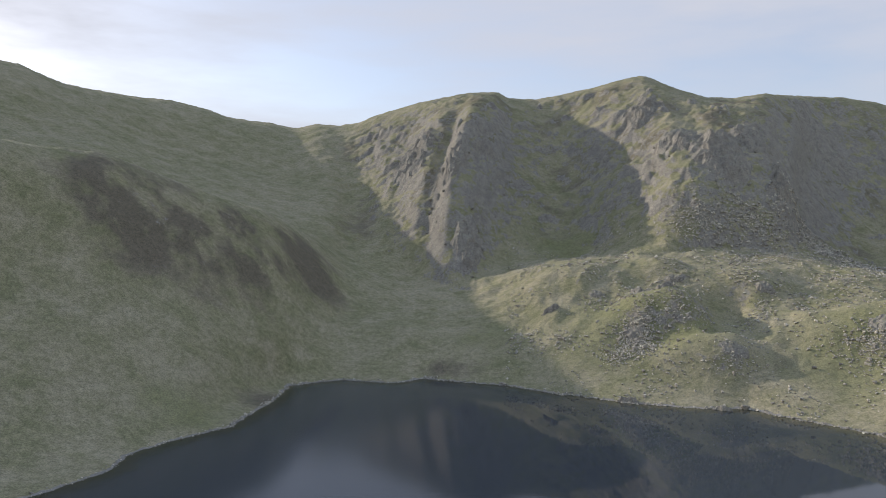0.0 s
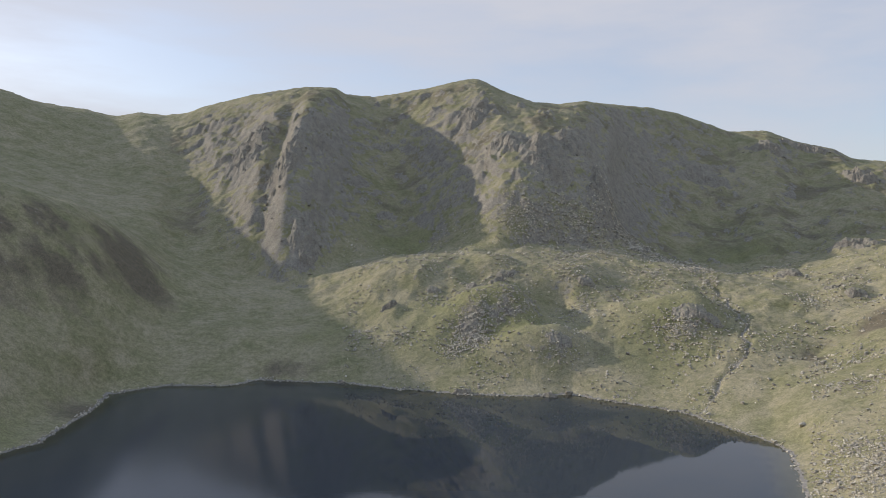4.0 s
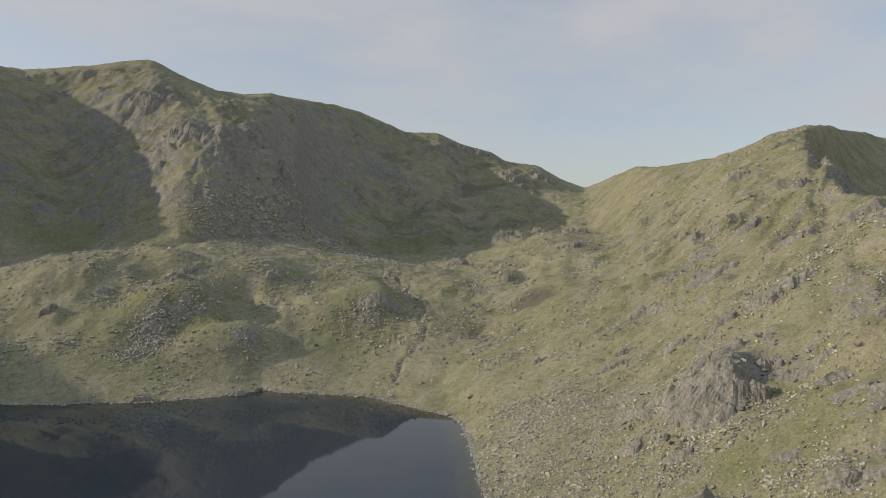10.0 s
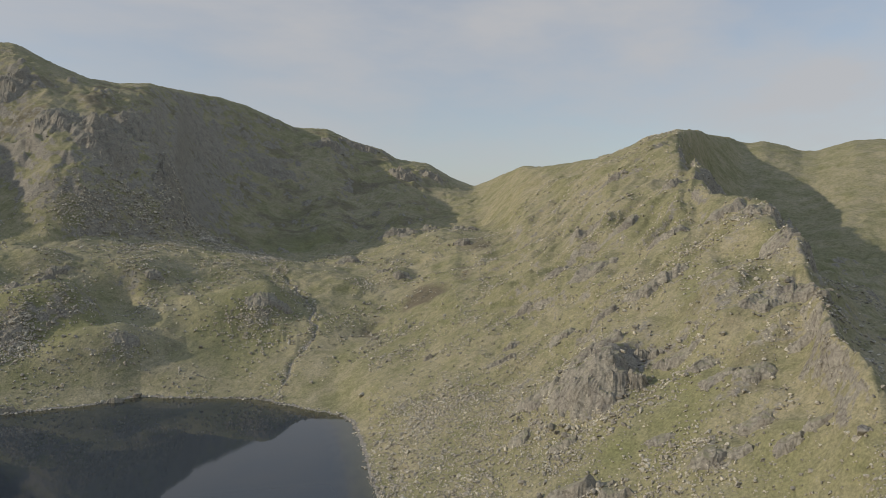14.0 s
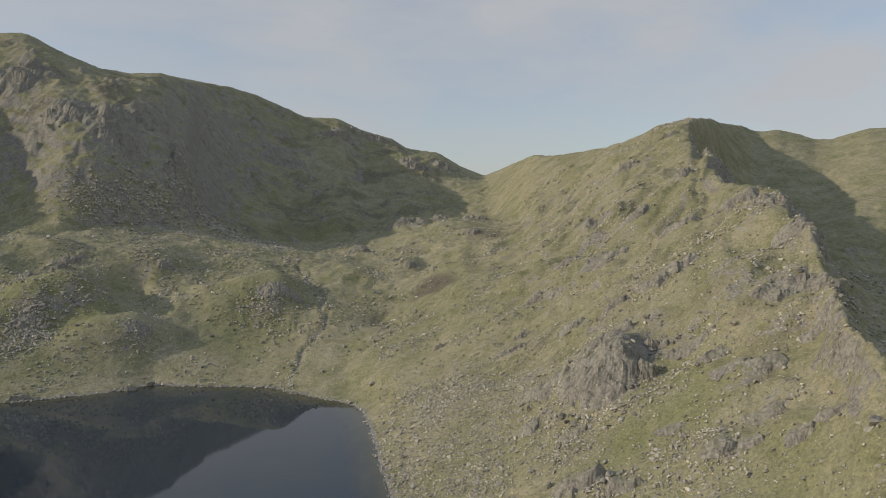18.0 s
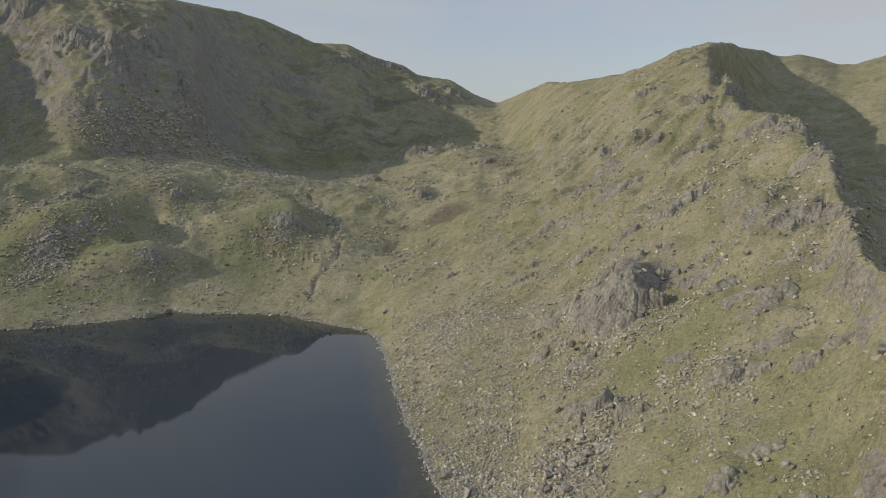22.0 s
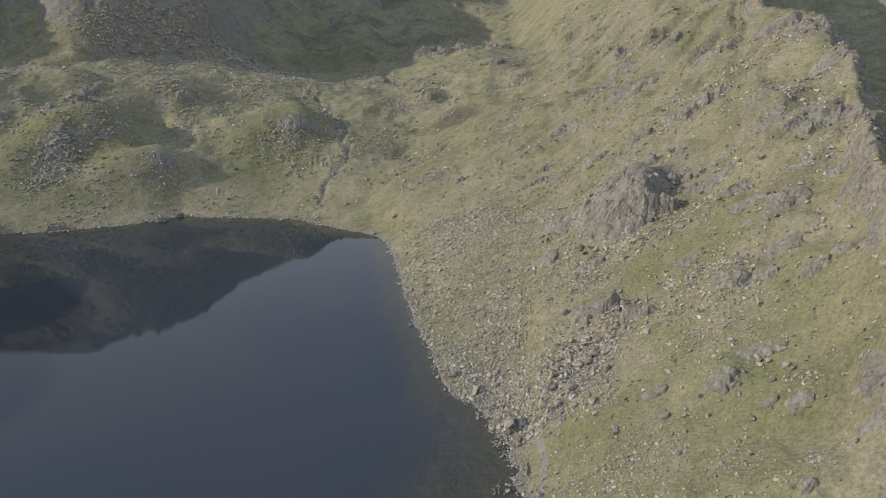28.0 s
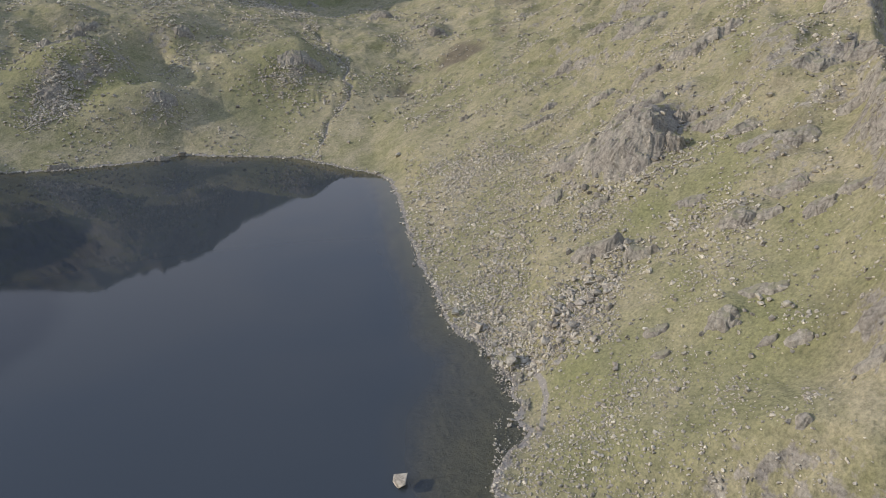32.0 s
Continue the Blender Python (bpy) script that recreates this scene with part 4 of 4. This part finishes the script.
OUTCROPS = [
    ("broad grey crag with broken slabby faces in the fellside", [(59.2, 180, 14, 10, 3.2, 20), (55.0, 190, 10, 7, 2.2, 14), (59.5, 201, 10, 5, 2.4, 10), (62.6, 178, 4, 3, 2.6, 8), (63.2, 190, 5.5, 3, 2.2, 8), (65.6, 184, 8, 3, 1.7, 12)]),
    ("pale flat-topped slab of rock beside a boulder field", [(57.7, 144, 9, 4.2, 3.0, 6), (60.9, 138, 5, 2.4, 2.4, 10)]),
    ("small dark rock face standing out of grass", [(45.8, 268, 3.4, 1.6, 2.0, 5), (51.7, 239, 6.5, 2.6, 1.8, 8), (52.6, 249, 4.5, 2.8, 1.6, 6), (53.6, 272, 5, 2.4, 1.6, 6), (53.3, 176, 4.5, 4, 1.1, 8), (56.9, 166, 5.5, 3, 1.3, 12), (56.6, 230, 8, 4, 1.4, 8), (51.7, 127, 3, 1.8, 1.0, 8)]),
    ("low grey outcrop on the rough hillside", [(59.9, 227, 6, 4, 1.8, 8), (62.7, 228, 9, 4, 1.8, 10), (64.3, 232, 10, 5, 2.2, 10), (58.8, 272, 12, 5, 2.0, 10), (56.3, 290, 9, 4, 2.0, 10), (64.7, 269, 11, 5, 1.8, 10), (61.6, 300, 9, 5, 1.8, 8), (58.5, 335, 9, 5, 2.0, 8), (64.5, 320, 9, 5, 2.0, 8), (55.0, 380, 9, 5, 2.0, 8), (60.5, 400, 11, 6, 2.2, 8)]),
    ("weathered pale rock hump in short turf", [(68.4, 164, 6, 4, 1.4, 8), (71.1, 160, 7, 4, 1.4, 8), (71.1, 145, 6, 3.2, 1.6, 10), (68.0, 136, 5, 3, 1.5, 8), (70.3, 136, 3.6, 2.2, 1.3, 6), (73.4, 132, 3.6, 2.4, 1.6, 6), (75.3, 133, 3.6, 2, 1.2, 6), (75.7, 154, 4, 2.6, 1.3, 6), (64.4, 152, 5, 3, 0.8, 16),
                                                (68.1, 110, 3.6, 2.8, 1.5, 6), (70.6, 116, 6, 2.2, 0.9, 8), (71.7, 103, 2.0, 1.4, 1.0, 4), (74.0, 102, 2.8, 1.6, 1.3, 6), (78.7, 100, 3.6, 2.2, 1.4, 6), (79.3, 93, 3.4, 2.2, 1.4, 6), (62.9, 112, 4, 1.8, 0.8, 6), (63.6, 106, 2.8, 1.4, 0.7, 6), (75.4, 84, 1.5, 1.6, 1.1, 8)]),
    ("ragged crag along the shaded edge of the ridge", [(71.2, 188, 8, 4, 2.0, 12), (74.2, 191, 7, 5, 2.4, 16), (75.1, 176, 4.4, 4, 2.6, 10), (74.5, 166, 5.5, 3, 1.4, 10), (68.7, 268, 12, 5, 2.0, 12), (71.4, 253, 8, 6, 2.6, 14), (72.6, 226, 9, 7, 2.4, 16), (68.4, 213, 7, 4, 1.5, 10), (70.3, 300, 7, 8, 2.6, 12), (67.4, 174, 6, 3, 1.3, 8)]),
    ("grey rock rib across the lip of the upper valley", [(43.4, 537, 21, 11, 2.6, 16), (45.9, 548, 11, 5, 2.0, 8), (48.9, 560, 15, 8, 3.4, 12), (39.4, 458, 11, 5, 1.9, 10), (37.2, 470, 9, 4, 1.7, 8), (48.7, 435, 8, 4, 2.6, 8), (43.6, 395, 9, 4, 2.4, 12), (42.0, 410, 6, 3, 1.8, 8)]),
    ("craggy knoll face of shattered rock above the tarn", [(16.2, 386, 12, 5, 3.0, 18), (17.4, 374, 8, 4, 2.2, 12), (15.2, 350, 7, 4, 2.0, 16), (32.6, 352, 12, 6, 1.5, 20), (34.2, 350, 7, 5, 1.6, 14), (22.6, 330, 9, 5, 1.1, 14), (8.7, 382, 6, 3, 3.0, 8), (12.3, 390, 6, 3, 2.0, 6), (18.1, 402, 7, 3.4, 2.2, 8), (24.6, 395, 7, 4, 2.2, 8)]),
    ("pale ledge of bare rock beside the water", [(51.2, 113, 1.5, 2.8, 0.5, 6), (52.0, 105, 1.4, 2.8, 0.5, 6)]),
    ("dark rock buttress at the water's edge", [(14.7, 303, 6, 2.4, 2.4, 8), (21.8, 301, 5.5, 2.2, 2.2, 8)]),
    ("great broken buttress of grey rock on the headwall", [(21.5, 545, 24, 34, 6, 8), (18.4, 572, 22, 30, 5, 6), (25.6, 556, 7, 36, 3.5, 8), (15.6, 650, 18, 24, 5, 6), (23.6, 590, 16, 30, 6, 6), (0.5, 560, 20, 32, 6, 8), (2.0, 492, 14, 22, 5, 8), (-2.4, 640, 24, 44, 5, 6), (28.5, 790, 28, 30, 5, 4), (33.5, 850, 34, 24, 5, 4)]),
    ("knotted crag on the far shoulder of the ridge", [(40.2, 985, 30, 16, 9, 16), (43.8, 888, 20, 16, 8, 12), (46.2, 915, 18, 14, 7, 10), (37.8, 930, 30, 14, 7, 12)]),
]
seed = 100
for label, spots in OUTCROPS:
    for b, d, w, dep, h, n in spots:
        seed += 1
        outcrop(label, b, d, w, dep, h * (0.8 if b > 66 else 1), n, seed)


def wall_blocks():
    """Broken rock that breaks out of the great wall wherever it is bare."""
    n = 6500
    b, d = rng.uniform(-8, 48, n), rng.uniform(470, 1010, n)
    x, y = d * np.sin(np.radians(b)), d * np.cos(np.radians(b))
    z, bare = land(x, y)
    crest = np.interp(b, B_GRID, LINES[5][0])
    keep = (rng.uniform(0.5, 1.2, n) < bare) & (d < crest - 80)
    x, y, z = x[keep], y[keep], z[keep]
    s = sizes(len(x), 1.4, 4.2, 2.0)
    # drop blocks that would rise over the skyline as the camera sees it
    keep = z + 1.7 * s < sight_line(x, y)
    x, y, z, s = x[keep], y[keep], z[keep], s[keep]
    m = len(x)
    rot = turns(m, 0.35) * np.stack([s * rng.uniform(0.6, 1.1, m), s * rng.uniform(0.6, 1.1, m), s * rng.uniform(0.6, 1.2, m)], -1)[:, None, :]
    kind = rng.integers(0, len(SHAPES), m)
    verts, faces, base = [], [], 0
    for k, (v, f) in enumerate(SHAPES):
        who = np.where(kind == k)[0]
        p = np.einsum("nij,vj->nvi", rot[who], v) + np.stack([x, y, z - 0.28 * s], -1)[who][:, None, :]
        verts.append(p.reshape(-1, 3))
        faces.append((f[None] + base + (np.arange(len(who)) * len(v))[:, None, None]).reshape(-1, 3))
        base += len(who) * len(v)
    me = bpy.data.meshes.new("crag_blocks")
    me.from_pydata(np.concatenate(verts).tolist(), [], np.concatenate(faces).tolist())
    me.materials.append(CRAG)
    return tagged(new("crag_blocks", me), "grey broken crags on the steep headwall", "crag", kind="stuff")


wall_blocks()


# ---- boulders that stand out singly ----
def boulder_shape(seed, flat):
    """A large block with chamfered, slightly dented faces."""
    me = block_mesh("boulder", seed, 12, flat)
    bm = bmesh.new()
    bm.from_mesh(me)
    bmesh.ops.dissolve_limit(bm, angle_limit=0.2, verts=bm.verts[:], edges=bm.edges[:])
    bmesh.ops.bevel(bm, geom=bm.edges[:], offset=0.035, segments=1, affect="EDGES", clamp_overlap=True)
    bmesh.ops.triangulate(bm, faces=bm.faces[:])
    r = random.Random(seed)
    for v in bm.verts:
        v.co *= 1 + r.uniform(-0.04, 0.04)
    bm.to_mesh(me)
    bm.free()
    me.polygons.foreach_set("use_smooth", np.zeros(len(me.polygons), bool))
    me.materials.append(BOULDER_ROCK)
    return me


BOULDER_ROCK = rock_material("weathered_boulder", 1.0, 1.6)
BOULDERS = [boulder_shape(300 + k, 0.62 + 0.06 * (k % 4)) for k in range(8)]


def boulder(label, bearing, dist, size, k=0, turn=0.0, group="", sink=0.3, tilt=0.1):
    b0 = radians(bearing)
    x, y = dist * math.sin(b0), dist * math.cos(b0)
    z = float(land(np.array([x]), np.array([y]))[0][0])
    z = max(z, -0.7)
    ob = new("boulder", BOULDERS[k % len(BOULDERS)])
    r = size / 2
    ob.matrix_world = Matrix.Translation((x, y, z + r * (0.62 - sink))) @ Matrix.Rotation(turn, 4, "Z") @ Matrix.Rotation(tilt, 4, "X") @ Matrix.Diagonal((r, r, r, 1))
    return tagged(ob, label, "boulder", group)


boulder("huge pale block of rock at the water's edge", 50.7, 117, 4.6, 0, 0.4, sink=0.1)
boulder("pale boulder standing in the shallow water", 39.9, 84.5, 3.4, 1, 1.0, sink=-0.1)
boulder("dark angular boulder on the stony shore", 45.2, 138, 3.0, 2, 0.7)
boulder("dark angular boulder on the stony shore", 47.5, 131, 2.8, 3, 0.2)
boulder("dark angular boulder on the stony shore", 44.4, 141, 2.4, 4, 1.7)
boulder("white boulder on the far shore of the tarn", 23.4, 305, 4.4, 5, 0.3)
boulder("pale boulder beside the mouth of the beck", 40.4, 262, 3.2, 6, 0.9)
boulder("pale boulder beside the mouth of the beck", 38.6, 257, 2.4, 7, 1.9)
boulder("lone pale boulder on the sunny hillside", 49.2, 218, 2.0, 1, 0.5)
boulder("pale tabular boulder lying on smooth turf", 78.2, 121, 3.0, 2, 0.1)
r_ = random.Random(5)
for b, d, wb, wd, n, lo, hi, label in (
        (58.4, 138, 1.7, 6, 20, 1.2, 2.8, "angular grey boulder in the tumbled boulder field"),
        (57.0, 132, 2.0, 8, 22, 1.3, 3.2, "angular grey boulder in the tumbled boulder field"),
        (55.2, 124, 1.9, 8, 20, 1.2, 3.0, "angular grey boulder in the tumbled boulder field"),
        (53.8, 117, 1.3, 4, 16, 1.2, 2.6, "angular grey boulder in the tumbled boulder field"),
        (62, 108, 8, 12, 26, 0.9, 1.9, "grey boulder lying in short grass"),
        (73, 110, 5, 14, 18, 0.8, 1.8, "grey boulder lying in short grass"),
        (50, 160, 4, 22, 36, 1.0, 2.0, "pale boulder on the stony slope"),
        (46, 215, 3, 34, 22, 1.3, 2.6, "pale boulder on the stony slope"),
        (56, 200, 5, 40, 20, 1.2, 2.6, "grey boulder on the open hillside"),
        (66, 175, 6, 36, 22, 1.0, 2.2, "grey boulder on the open hillside"),
        (31, 340, 4, 16, 14, 1.6, 3.0, "pale boulder on the bank above the tarn"),
        (40, 320, 4, 30, 16, 1.4, 2.8, "pale boulder on the bank above the tarn"),
        (16.2, 346, 2.0, 9, 18, 1.8, 3.6, "pale boulder on the grassy knoll"),
        (27.0, 515, 3, 22, 16, 1.8, 3.8, "large scree block under the crag")):
    for _ in range(n):
        boulder(label, r_.gauss(b, wb * 0.7), r_.gauss(d, wd * 0.7), r_.uniform(lo, hi) * r_.uniform(0.7, 1), r_.randrange(8), r_.uniform(0, 6.28), label.split(" in ")[-1] if " in " in label else label.split(" on ")[-1], 0.3, r_.uniform(-0.3, 0.3))
